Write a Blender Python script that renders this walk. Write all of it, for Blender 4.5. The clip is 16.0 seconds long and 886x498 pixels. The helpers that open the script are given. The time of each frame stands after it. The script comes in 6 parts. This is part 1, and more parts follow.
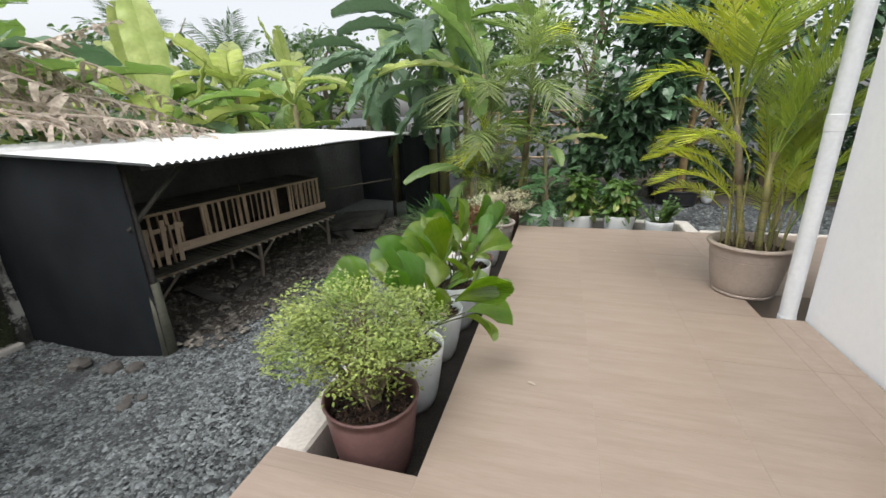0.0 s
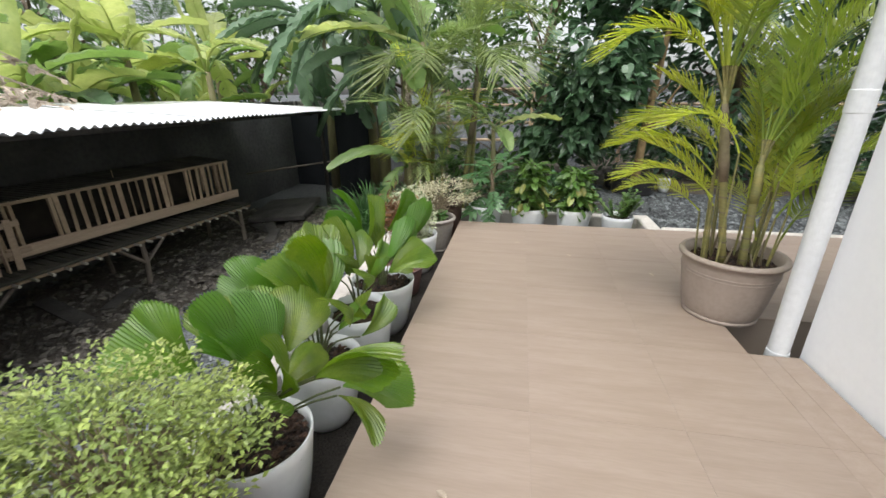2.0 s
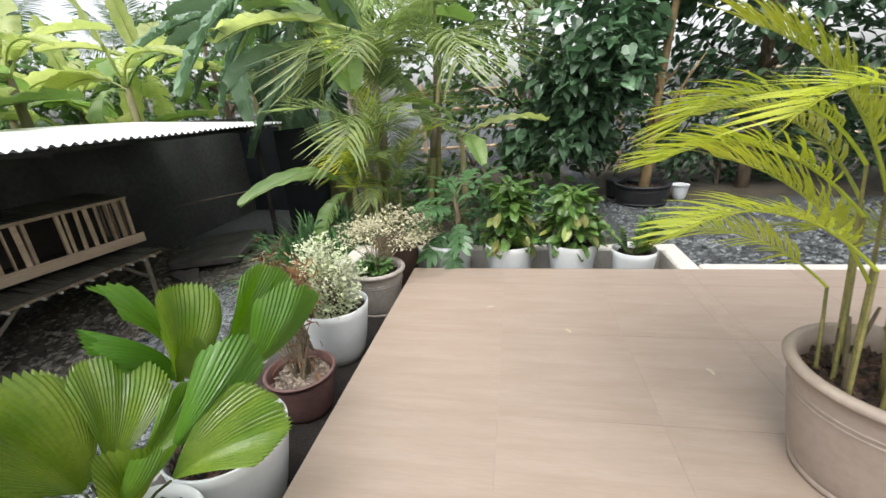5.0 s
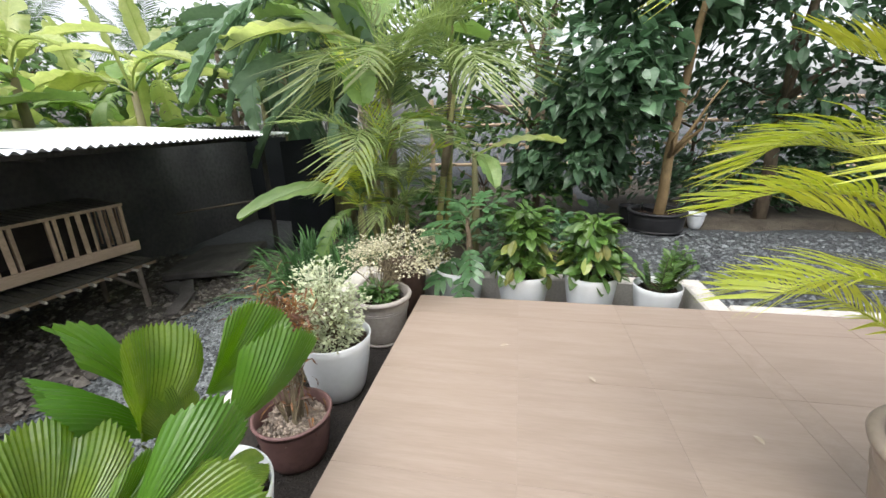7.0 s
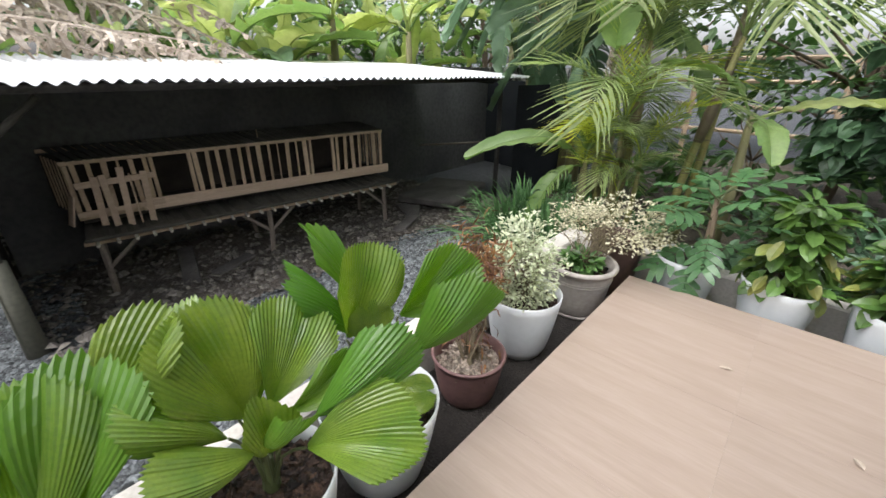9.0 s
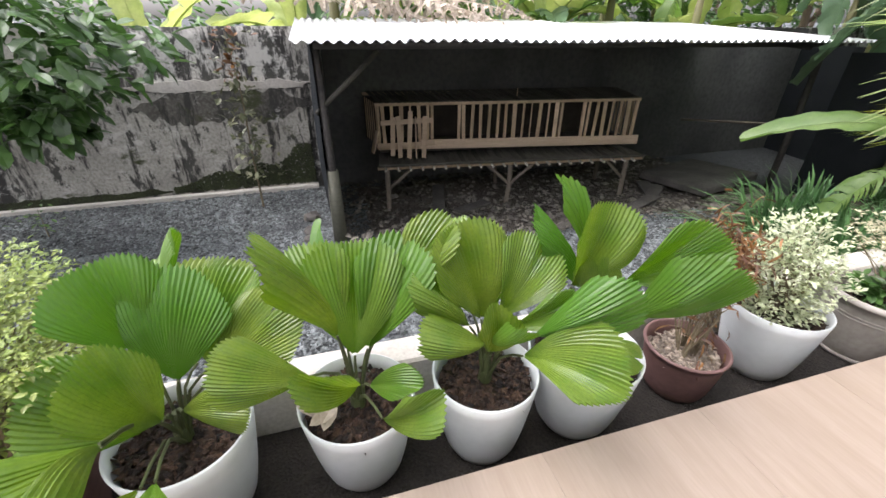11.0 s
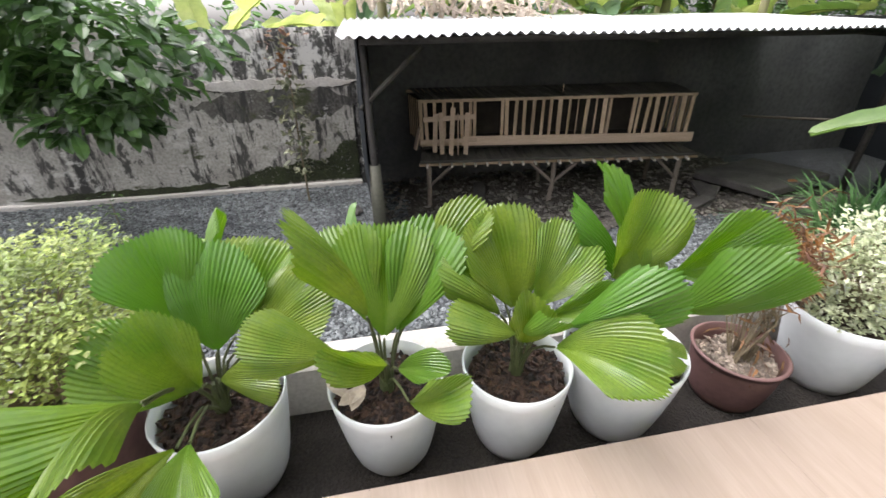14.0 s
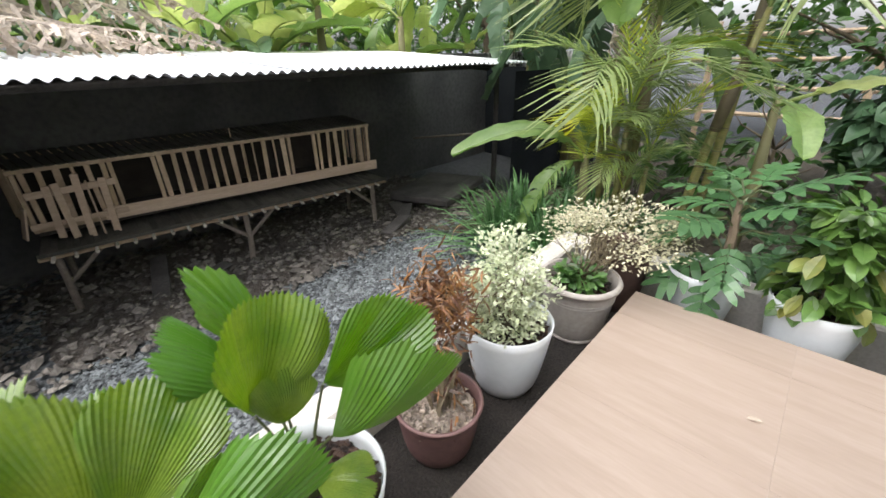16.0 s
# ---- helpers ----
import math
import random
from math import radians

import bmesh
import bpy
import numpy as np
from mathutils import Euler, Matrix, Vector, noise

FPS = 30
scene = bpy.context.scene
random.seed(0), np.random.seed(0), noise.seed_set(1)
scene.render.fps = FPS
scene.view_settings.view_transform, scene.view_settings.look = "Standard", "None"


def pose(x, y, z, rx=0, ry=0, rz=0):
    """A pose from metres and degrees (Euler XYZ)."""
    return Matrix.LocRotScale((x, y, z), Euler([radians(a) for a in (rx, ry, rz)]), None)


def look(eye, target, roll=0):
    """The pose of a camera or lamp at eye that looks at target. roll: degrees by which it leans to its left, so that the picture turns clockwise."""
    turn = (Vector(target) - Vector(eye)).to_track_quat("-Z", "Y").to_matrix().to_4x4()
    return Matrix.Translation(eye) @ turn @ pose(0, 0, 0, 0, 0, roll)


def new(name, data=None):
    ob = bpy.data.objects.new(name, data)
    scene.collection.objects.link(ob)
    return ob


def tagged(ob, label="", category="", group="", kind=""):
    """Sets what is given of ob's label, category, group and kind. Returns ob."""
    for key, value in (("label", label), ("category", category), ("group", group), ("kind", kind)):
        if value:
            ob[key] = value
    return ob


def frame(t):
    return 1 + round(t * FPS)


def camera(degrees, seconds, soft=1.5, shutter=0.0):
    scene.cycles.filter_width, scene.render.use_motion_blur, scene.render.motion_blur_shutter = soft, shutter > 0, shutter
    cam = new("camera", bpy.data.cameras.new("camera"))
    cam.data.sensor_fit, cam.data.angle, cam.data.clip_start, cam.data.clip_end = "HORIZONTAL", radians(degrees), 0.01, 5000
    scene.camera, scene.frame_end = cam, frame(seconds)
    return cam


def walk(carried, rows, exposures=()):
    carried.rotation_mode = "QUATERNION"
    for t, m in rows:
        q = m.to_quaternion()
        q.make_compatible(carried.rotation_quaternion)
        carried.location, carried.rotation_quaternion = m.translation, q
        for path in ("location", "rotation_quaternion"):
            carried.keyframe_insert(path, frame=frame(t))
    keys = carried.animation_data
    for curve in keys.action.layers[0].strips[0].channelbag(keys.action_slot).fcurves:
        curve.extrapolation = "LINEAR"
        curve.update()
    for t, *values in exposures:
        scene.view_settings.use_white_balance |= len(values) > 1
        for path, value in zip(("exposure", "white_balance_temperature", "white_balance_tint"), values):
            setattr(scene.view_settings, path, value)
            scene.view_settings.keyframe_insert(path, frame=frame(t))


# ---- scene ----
cam = camera(94.7, 16.0, shutter=0.18)
PATH = [
    (0, (0.467, 0.116, 1.311), (-0.07, 1.939, 0.687), -2.0),
    (0.5, (0.471, 0.324, 1.267), (0.074, 2.165, 0.594), -1.2),
    (1, (0.435, 0.53, 1.279), (0.096, 2.359, 0.544), -1.3),
    (1.5, (0.51, 0.76, 1.272), (0.115, 2.613, 0.632), 0.3),
    (2, (0.569, 0.959, 1.242), (0.227, 2.796, 0.529), -0.5),
    (2.5, (0.624, 1.231, 1.228), (0.432, 3.072, 0.47), -2.4),
    (3, (0.683, 1.516, 1.225), (0.346, 3.345, 0.49), -4.9),
    (3.5, (0.717, 1.71, 1.208), (0.278, 3.524, 0.488), -3.5),
    (4, (0.741, 1.935, 1.196), (0.511, 3.795, 0.498), -1.8),
    (4.5, (0.721, 2.106, 1.168), (0.528, 3.977, 0.491), -3.0),
    (5, (0.738, 2.27, 1.164), (0.392, 4.117, 0.478), -3.9),
    (5.2, (0.723, 2.321, 1.19), (0.345, 4.168, 0.523), -3.4),
    (7.5, (0.593, 2.476, 1.178), (0.235, 4.343, 0.555), -1.0),
    (8, (0.538, 2.516, 1.145), (-0.005, 4.307, 0.439), -2.2),
    (8.5, (0.569, 2.601, 1.161), (-0.386, 4.169, 0.368), -0.2),
    (9, (0.592, 2.586, 1.164), (-0.605, 3.957, 0.334), 0.9),
    (9.5, (0.614, 2.471, 1.165), (-0.759, 3.65, 0.315), -1.3),
    (10, (0.65, 2.431, 1.171), (-0.887, 3.338, 0.269), -1.0),
    (10.2, (0.669, 2.439, 1.185), (-0.913, 3.24, 0.26), -0.7),
    (12.3, (0.683, 2.368, 1.128), (-1.064, 2.546, 0.171), -0.8),
    (12.5, (0.712, 2.364, 1.125), (-1.046, 2.488, 0.179), -1.5),
    (13, (0.745, 2.392, 1.128), (-1.009, 2.436, 0.168), -1.6),
    (13.5, (0.73, 2.394, 1.113), (-1.028, 2.492, 0.164), -1.4),
    (14, (0.692, 2.447, 1.121), (-1.03, 2.743, 0.149), -1.2),
    (14.5, (0.606, 2.528, 1.12), (-1.016, 3.176, 0.145), -1.0),
    (15, (0.545, 2.637, 1.119), (-0.882, 3.634, 0.134), -0.8),
    (15.5, (0.52, 2.775, 1.121), (-0.777, 3.958, 0.162), -1.5),
    (16, (0.491, 2.968, 1.153), (-0.725, 4.292, 0.277), -0.8),
]
walk(cam, [(t, look(eye, target, roll)) for t, eye, target, roll in PATH],
     [(0, 0.82, 6500, 10), (2.5, 1.0, 6500, 10), (5, 1.25, 6500, 11), (9, 1.25, 6350, 13), (12.5, 1.78, 6450, 17), (13.5, 1.76, 6450, 16), (16, 1.45, 6400, 13)])

# ---- world and light ----
world = bpy.data.worlds.new("overcast_sky")
scene.world = world
world.use_nodes = True
wn, wl = world.node_tree.nodes, world.node_tree.links
sky = wn.new("ShaderNodeTexSky")
sky.sky_type = "NISHITA"
sky.sun_disc = False
sky.sun_elevation, sky.sun_rotation = radians(62), radians(200)
sky.air_density, sky.dust_density, sky.ozone_density = 1.0, 4.0, 1.0
grey = wn.new("ShaderNodeHueSaturation")
grey.inputs["Saturation"].default_value = 0.22
wl.new(sky.outputs["Color"], grey.inputs["Color"])
wl.new(grey.outputs["Color"], wn["Background"].inputs["Color"])
wn["Background"].inputs["Strength"].default_value = 0.15
sun = new("sun", bpy.data.lights.new("sun", "SUN"))
sun.data.energy, sun.data.angle, sun.data.color = 0.8, radians(40), (1.0, 0.985, 0.96)
sun.matrix_world = look((2, -4, 12), (1.2, -1.6, 0))


# ---- materials ----
def mix_col(nt, fac, a, b):
    n = nt.nodes.new("ShaderNodeMix")
    n.data_type = "RGBA"
    for sock, v in ((n.inputs[0], fac), (n.inputs[6], a), (n.inputs[7], b)):
        if isinstance(v, bpy.types.NodeSocket):
            nt.links.new(v, sock)
        elif isinstance(v, (int, float)):
            sock.default_value = v
        else:
            sock.default_value = (*v, 1)
    return n.outputs[2]


def noise_fac(nt, scale, lo=0.35, hi=0.65, stretch=(1, 1, 1), detail=6, coord="Object"):
    tc = nt.nodes.new("ShaderNodeTexCoord")
    mp = nt.nodes.new("ShaderNodeMapping")
    mp.inputs["Scale"].default_value = stretch
    nt.links.new(tc.outputs[coord], mp.inputs["Vector"])
    nz = nt.nodes.new("ShaderNodeTexNoise")
    nz.inputs["Scale"].default_value, nz.inputs["Detail"].default_value = scale, detail
    nz.inputs["Roughness"].default_value = 0.72 if detail > 7 else 0.5
    nt.links.new(mp.outputs[0], nz.inputs["Vector"])
    mr = nt.nodes.new("ShaderNodeMapRange")
    mr.inputs["From Min"].default_value, mr.inputs["From Max"].default_value = lo, hi
    nt.links.new(nz.outputs["Fac"], mr.inputs["Value"])
    return mr.outputs[0]


def surface(name, a, b, c=None, rough=0.6, scale=3.0, fine=40.0, bump=0.2, dist=0.003, metal=0.0, stretch=(1, 1, 1),
            jitter=0.0, tint=None, glow=0.0, coat=0.0, coord="Object", fine_amt=0.5, island=False):
    """Base colours a and b mixed at a large scale, c in fine grain; bump; jitter: brightness by piece; glow: light through leaves."""
    m = bpy.data.materials.new(name)
    m.use_nodes = True
    nt = m.node_tree
    p = nt.nodes["Principled BSDF"]
    col = mix_col(nt, noise_fac(nt, scale, stretch=stretch, coord=coord), a, b)
    fine_f = noise_fac(nt, fine, 0.4, 0.7, stretch=stretch, coord=coord)
    if c is not None:
        mul = nt.nodes.new("ShaderNodeMath")
        mul.operation = "MULTIPLY"
        nt.links.new(fine_f, mul.inputs[0])
        mul.inputs[1].default_value = fine_amt
        col = mix_col(nt, mul.outputs[0], col, c)
    if tint is not None:
        col = mix_col(nt, nt.nodes.new("ShaderNodeObjectInfo").outputs["Random"], col, tint)
    if jitter:
        if island:
            rnd = nt.nodes.new("ShaderNodeNewGeometry").outputs["Random Per Island"]
        else:
            rnd = nt.nodes.new("ShaderNodeObjectInfo").outputs["Random"]
        mr = nt.nodes.new("ShaderNodeMapRange")
        mr.inputs["To Min"].default_value, mr.inputs["To Max"].default_value = 1 - jitter, 1 + jitter
        nt.links.new(rnd, mr.inputs["Value"])
        hs = nt.nodes.new("ShaderNodeHueSaturation")
        nt.links.new(col, hs.inputs["Color"])
        nt.links.new(mr.outputs[0], hs.inputs["Value"])
        col = hs.outputs["Color"]
    nt.links.new(col, p.inputs["Base Color"])
    p.inputs["Roughness"].default_value, p.inputs["Metallic"].default_value = rough, metal
    p.inputs["Coat Weight"].default_value = coat
    if bump:
        bp = nt.nodes.new("ShaderNodeBump")
        bp.inputs["Strength"].default_value, bp.inputs["Distance"].default_value = bump, dist
        nt.links.new(fine_f, bp.inputs["Height"])
        nt.links.new(bp.outputs[0], p.inputs["Normal"])
    if glow:
        tr = nt.nodes.new("ShaderNodeBsdfTranslucent")
        br = nt.nodes.new("ShaderNodeHueSaturation")
        br.inputs["Value"].default_value, br.inputs["Saturation"].default_value = 1.6, 1.15
        nt.links.new(col, br.inputs["Color"])
        nt.links.new(br.outputs[0], tr.inputs["Color"])
        ms = nt.nodes.new("ShaderNodeMixShader")
        ms.inputs[0].default_value = glow
        nt.links.new(p.outputs[0], ms.inputs[1])
        nt.links.new(tr.outputs[0], ms.inputs[2])
        nt.links.new(ms.outputs[0], nt.nodes["Material Output"].inputs["Surface"])
    return m


M = {}
M["tile"] = surface("beige_wood_tile", (0.285, 0.222, 0.178), (0.325, 0.258, 0.21), (0.235, 0.18, 0.14), 0.42, 1.6, 9.0, 0.04, 0.001,
                    stretch=(1, 9, 1), jitter=0.035, coord="Generated", fine_amt=0.3)
M["grout"] = surface("tile_grout", (0.31, 0.25, 0.205), (0.345, 0.285, 0.235), rough=0.9, bump=0.1)
M["white_kerb"] = surface("kerb_cement", (0.50, 0.47, 0.425), (0.62, 0.59, 0.54), (0.36, 0.33, 0.29), 0.85, 4, 60, 0.3)
M["dark_soil"] = surface("dark_wet_soil", (0.012, 0.010, 0.008), (0.026, 0.021, 0.017), (0.055, 0.045, 0.036), 0.9, 9, 90, 0.9, 0.012)
M["white_wall"] = surface("white_house_paint", (0.83, 0.84, 0.86), (0.87, 0.88, 0.89), (0.80, 0.81, 0.83), 0.6, 1.5, 30, 0.05)
M["pvc"] = surface("grey_white_pvc", (0.62, 0.64, 0.66), (0.70, 0.72, 0.73), (0.55, 0.57, 0.58), 0.35, 3, 40, 0.02)
M["gravel_bed"] = surface("gravel_bed", (0.04, 0.045, 0.048), (0.10, 0.11, 0.115), (0.19, 0.20, 0.205), 0.9, 30, 110, 1.0, 0.02)
M["stone"] = surface("blue_grey_gravel", (0.048, 0.056, 0.058), (0.105, 0.117, 0.119), (0.22, 0.234, 0.234), 0.75, 6, 60, 0.3, jitter=0.8, island=True)
M["rubble"] = surface("dark_rubble", (0.065, 0.058, 0.05), (0.15, 0.135, 0.115), (0.27, 0.245, 0.21), 0.9, 4, 30, 0.6, jitter=0.5, island=True)
M["dirt"] = surface("dark_dirt", (0.045, 0.037, 0.03), (0.10, 0.084, 0.068), (0.16, 0.14, 0.115), 0.95, 4, 45, 0.9, 0.02)
M["litter_soil"] = surface("leaf_litter_soil", (0.05, 0.04, 0.03), (0.10, 0.085, 0.06), (0.16, 0.13, 0.09), 0.95, 5, 45, 0.9, 0.02)
M["net"] = surface("black_shade_net", (0.012, 0.014, 0.016), (0.022, 0.025, 0.028), (0.032, 0.036, 0.04), 0.75, 1.4, 160, 0.5, 0.002)
M["net"].node_tree.nodes["Principled BSDF"].inputs["Specular IOR Level"].default_value = 0.08
M["zinc"] = surface("galvanised_sheet", (0.80, 0.82, 0.84), (0.88, 0.89, 0.90), (0.68, 0.69, 0.70), 0.4, 1.3, 22, 0.05, metal=0.1, jitter=0.06)
# dark grey carries the shed's shade as well as the wall's dark algae
M["dim_wall"] = surface("shaded_wall", (0.075, 0.075, 0.075), (0.14, 0.139, 0.136), (0.048, 0.048, 0.048), 0.9, 1.2, 18, 0.2)
M["bamboo"] = surface("weathered_bamboo", (0.42, 0.31, 0.205), (0.58, 0.44, 0.305), (0.28, 0.20, 0.13), 0.7, 5, 40, 0.3, stretch=(1, 1, 1), jitter=0.22)
M["plank"] = surface("pale_plank", (0.46, 0.345, 0.245), (0.58, 0.44, 0.325), (0.32, 0.235, 0.165), 0.7, 4, 50, 0.3, stretch=(5, 0.6, 5), jitter=0.12)
M["pale_end"] = surface("pale_cut_ends", (0.50, 0.46, 0.38), (0.62, 0.58, 0.50), (0.4, 0.36, 0.3), 0.8, 9, 60, 0.2)
M["post"] = surface("dark_timber", (0.16, 0.13, 0.105), (0.25, 0.21, 0.17), (0.10, 0.08, 0.065), 0.85, 4, 50, 0.5, jitter=0.2)
# one dark grey-brown for hutch roof, shelf and shed brace
M["slat_dark"] = surface("dark_slat_wood", (0.05, 0.047, 0.038), (0.09, 0.083, 0.066), (0.036, 0.034, 0.028), 0.85, 5, 50, 0.4, jitter=0.3)
# near-black stands in for the shade inside the cage
M["hollow"] = surface("shaded_cage_boards", (0.03, 0.024, 0.02), (0.055, 0.045, 0.036), rough=0.9, scale=5, bump=0.2)
M["pot_white"] = surface("white_plastic", (0.65, 0.68, 0.69), (0.71, 0.735, 0.745), (0.57, 0.60, 0.61), 0.38, 2.5, 30, 0.02, fine_amt=0.3)
M["pot_taupe"] = surface("taupe_plastic", (0.30, 0.245, 0.205), (0.35, 0.29, 0.245), (0.24, 0.195, 0.165), 0.5, 3, 40, 0.06)
M["pot_grey"] = surface("grey_clay_plastic", (0.33, 0.30, 0.27), (0.40, 0.37, 0.33), (0.25, 0.22, 0.2), 0.6, 4, 40, 0.1)
M["pot_maroon"] = surface("maroon_plastic", (0.145, 0.075, 0.07), (0.195, 0.112, 0.102), (0.10, 0.056, 0.05), 0.5, 3, 40, 0.06)
M["pot_brown"] = surface("brown_plastic", (0.085, 0.05, 0.04), (0.12, 0.07, 0.055), (0.06, 0.04, 0.03), 0.55, 3, 40, 0.06)
M["mulch"] = surface("bark_mulch", (0.012, 0.006, 0.004), (0.05, 0.026, 0.016), (0.10, 0.055, 0.034), 0.8, 20, 80, 0.9, 0.01, jitter=0.9, island=True)
M["husk"] = surface("pale_husk_mulch", (0.24, 0.19, 0.15), (0.46, 0.39, 0.32), (0.12, 0.09, 0.07), 0.9, 25, 80, 0.9, 0.01, jitter=0.5, island=True)


def leaf_mat(name, a, b, c, rough=0.38, glow=0.22, jitter=0.2, scale=6, fine=60, island=False, coat=0.0, bump=0.1, tint=None):
    def soften(col):
        grey = sum(col) / 3
        return tuple(v + (grey - v) * 0.12 for v in col)
    a, b, c = soften(a), soften(b), soften(c)
    return surface(name, a, b, c, rough, scale, fine, bump, 0.001, jitter=jitter, tint=tint, glow=glow, island=island, coat=coat, fine_amt=0.35)


M["fan"] = leaf_mat("pleated_palm_leaf", (0.14, 0.255, 0.014), (0.26, 0.36, 0.03), (0.07, 0.145, 0.012), 0.30, 0.38, 0.28, 3, 40, tint=(0.055, 0.14, 0.016), coat=0.12)
M["fan_stalk"] = leaf_mat("palm_stalk", (0.06, 0.085, 0.025), (0.10, 0.12, 0.04), (0.05, 0.05, 0.02), 0.5, 0.0)
M["areca"] = leaf_mat("areca_frond_green", (0.215, 0.295, 0.09), (0.34, 0.41, 0.145), (0.14, 0.21, 0.065), 0.32, 0.36, 0.3, 2, 20)
M["areca_yellow"] = leaf_mat("areca_frond_yellow", (0.38, 0.45, 0.045), (0.56, 0.56, 0.07), (0.26, 0.33, 0.035), 0.34, 0.48, 0.25, 2, 20)
M["areca_pot"] = leaf_mat("potted_areca_frond", (0.25, 0.35, 0.04), (0.41, 0.48, 0.07), (0.15, 0.23, 0.035), 0.36, 0.46, 0.3, 2, 20)
M["cane"] = surface("areca_cane", (0.16, 0.165, 0.055), (0.27, 0.235, 0.08), (0.09, 0.085, 0.045), 0.5, 5, 30, 0.2, stretch=(1, 1, 3), jitter=0.25)
M["cane_base"] = surface("cane_sheath", (0.13, 0.10, 0.065), (0.20, 0.17, 0.10), (0.08, 0.06, 0.04), 0.6, 6, 30, 0.2, jitter=0.2)
M["banana"] = leaf_mat("banana_leaf", (0.14, 0.25, 0.055), (0.25, 0.36, 0.10), (0.10, 0.18, 0.05), 0.38, 0.36, 0.3, 2, 25)
M["banana_light"] = leaf_mat("young_banana_leaf", (0.36, 0.45, 0.12), (0.54, 0.58, 0.22), (0.27, 0.36, 0.10), 0.38, 0.42, 0.2, 2, 25)
M["banana_blue"] = leaf_mat("mature_banana_leaf", (0.09, 0.17, 0.085), (0.16, 0.25, 0.14), (0.07, 0.13, 0.065), 0.36, 0.22, 0.25, 2, 25)
M["dead"] = surface("dry_banana_leaf", (0.42, 0.35, 0.28), (0.62, 0.54, 0.45), (0.18, 0.14, 0.105), 0.85, 9, 40, 0.4, jitter=0.4, glow=0.15, island=True)
M["banana_stem"] = surface("banana_stem", (0.16, 0.17, 0.06), (0.22, 0.18, 0.10), (0.08, 0.06, 0.04), 0.6, 3, 20, 0.2, stretch=(1, 1, 0.3), jitter=0.2)
M["shrub_lime"] = leaf_mat("lime_shrub_leaf", (0.19, 0.275, 0.05), (0.32, 0.38, 0.075), (0.10, 0.16, 0.03), 0.45, 0.15, 0.45, 5, 30, island=True)
M["varieg"] = leaf_mat("cream_variegated_leaf", (0.42, 0.47, 0.27), (0.60, 0.62, 0.44), (0.16, 0.27, 0.10), 0.5, 0.2, 0.3, 30, 60, island=True)
M["varieg_dry"] = leaf_mat("pale_variegated_leaf", (0.42, 0.40, 0.24), (0.58, 0.55, 0.38), (0.22, 0.20, 0.11), 0.5, 0.2, 0.35, 30, 60, island=True)
M["croton"] = leaf_mat("croton_leaf", (0.085, 0.03, 0.022), (0.33, 0.15, 0.035), (0.04, 0.06, 0.02), 0.4, 0.15, 0.5, 14, 40, island=True)
M["dark_leaf"] = leaf_mat("dark_broad_leaf", (0.06, 0.135, 0.062), (0.11, 0.205, 0.10), (0.038, 0.09, 0.04), 0.30, 0.18, 0.4, 5, 30, island=True)
M["jack_leaf"] = leaf_mat("glossy_round_leaf", (0.05, 0.115, 0.03), (0.095, 0.19, 0.045), (0.038, 0.08, 0.024), 0.28, 0.2, 0.45, 5, 30, island=True)
M["mid_leaf"] = leaf_mat("mid_green_leaf", (0.055, 0.14, 0.03), (0.10, 0.21, 0.04), (0.04, 0.09, 0.02), 0.4, 0.2, 0.45, 8, 30, island=True)
M["zz_leaf"] = leaf_mat("fresh_green_leaf", (0.06, 0.145, 0.025), (0.12, 0.22, 0.035), (0.04, 0.09, 0.02), 0.33, 0.2, 0.4, 8, 30, island=True)
M["philo"] = leaf_mat("split_leaf", (0.045, 0.13, 0.04), (0.08, 0.19, 0.06), (0.03, 0.08, 0.03), 0.35, 0.15, 0.25, 4, 30)
M["grass_leaf"] = leaf_mat("spider_grass", (0.055, 0.15, 0.045), (0.12, 0.25, 0.08), (0.03, 0.08, 0.02), 0.4, 0.15, 0.4, 4, 30, island=True)
M["far_leaf"] = leaf_mat("far_foliage", (0.07, 0.14, 0.045), (0.13, 0.22, 0.07), (0.05, 0.09, 0.03), 0.5, 0.25, 0.5, 1, 10, island=True)
M["yellow_leaf"] = leaf_mat("yellow_croton_leaf", (0.19, 0.25, 0.05), (0.34, 0.33, 0.06), (0.08, 0.13, 0.03), 0.4, 0.2, 0.45, 6, 30, island=True)
M["dull_leaf"] = leaf_mat("dull_olive_leaf", (0.10, 0.12, 0.06), (0.19, 0.19, 0.10), (0.06, 0.07, 0.04), 0.5, 0.15, 0.5, 6, 30, island=True)
M["bark"] = surface("bark", (0.12, 0.09, 0.06), (0.2, 0.155, 0.10), (0.07, 0.05, 0.035), 0.9, 5, 30, 0.7, 0.01, stretch=(1, 1, 0.4))
M["pale_bark"] = surface("smooth_tan_bark", (0.20, 0.135, 0.06), (0.32, 0.23, 0.11), (0.12, 0.08, 0.04), 0.8, 5, 30, 0.4, 0.006, stretch=(1, 1, 0.5))
M["twig"] = surface("thin_twig", (0.15, 0.12, 0.075), (0.23, 0.19, 0.12), (0.1, 0.08, 0.05), 0.85, 8, 60, 0.4)
M["slab"] = surface("grey_slab", (0.065, 0.06, 0.055), (0.125, 0.115, 0.105), (0.05, 0.045, 0.04), 0.9, 4, 40, 0.8)
M["wood_door"] = surface("brown_door_wood", (0.10, 0.045, 0.025), (0.16, 0.075, 0.04), (0.07, 0.03, 0.018), 0.4, 4, 30, 0.1, stretch=(6, 6, 0.6))
M["black_timber"] = surface("black_stained_timber", (0.022, 0.02, 0.019), (0.05, 0.046, 0.042), (0.08, 0.07, 0.06), 0.85, 5, 50, 0.5)
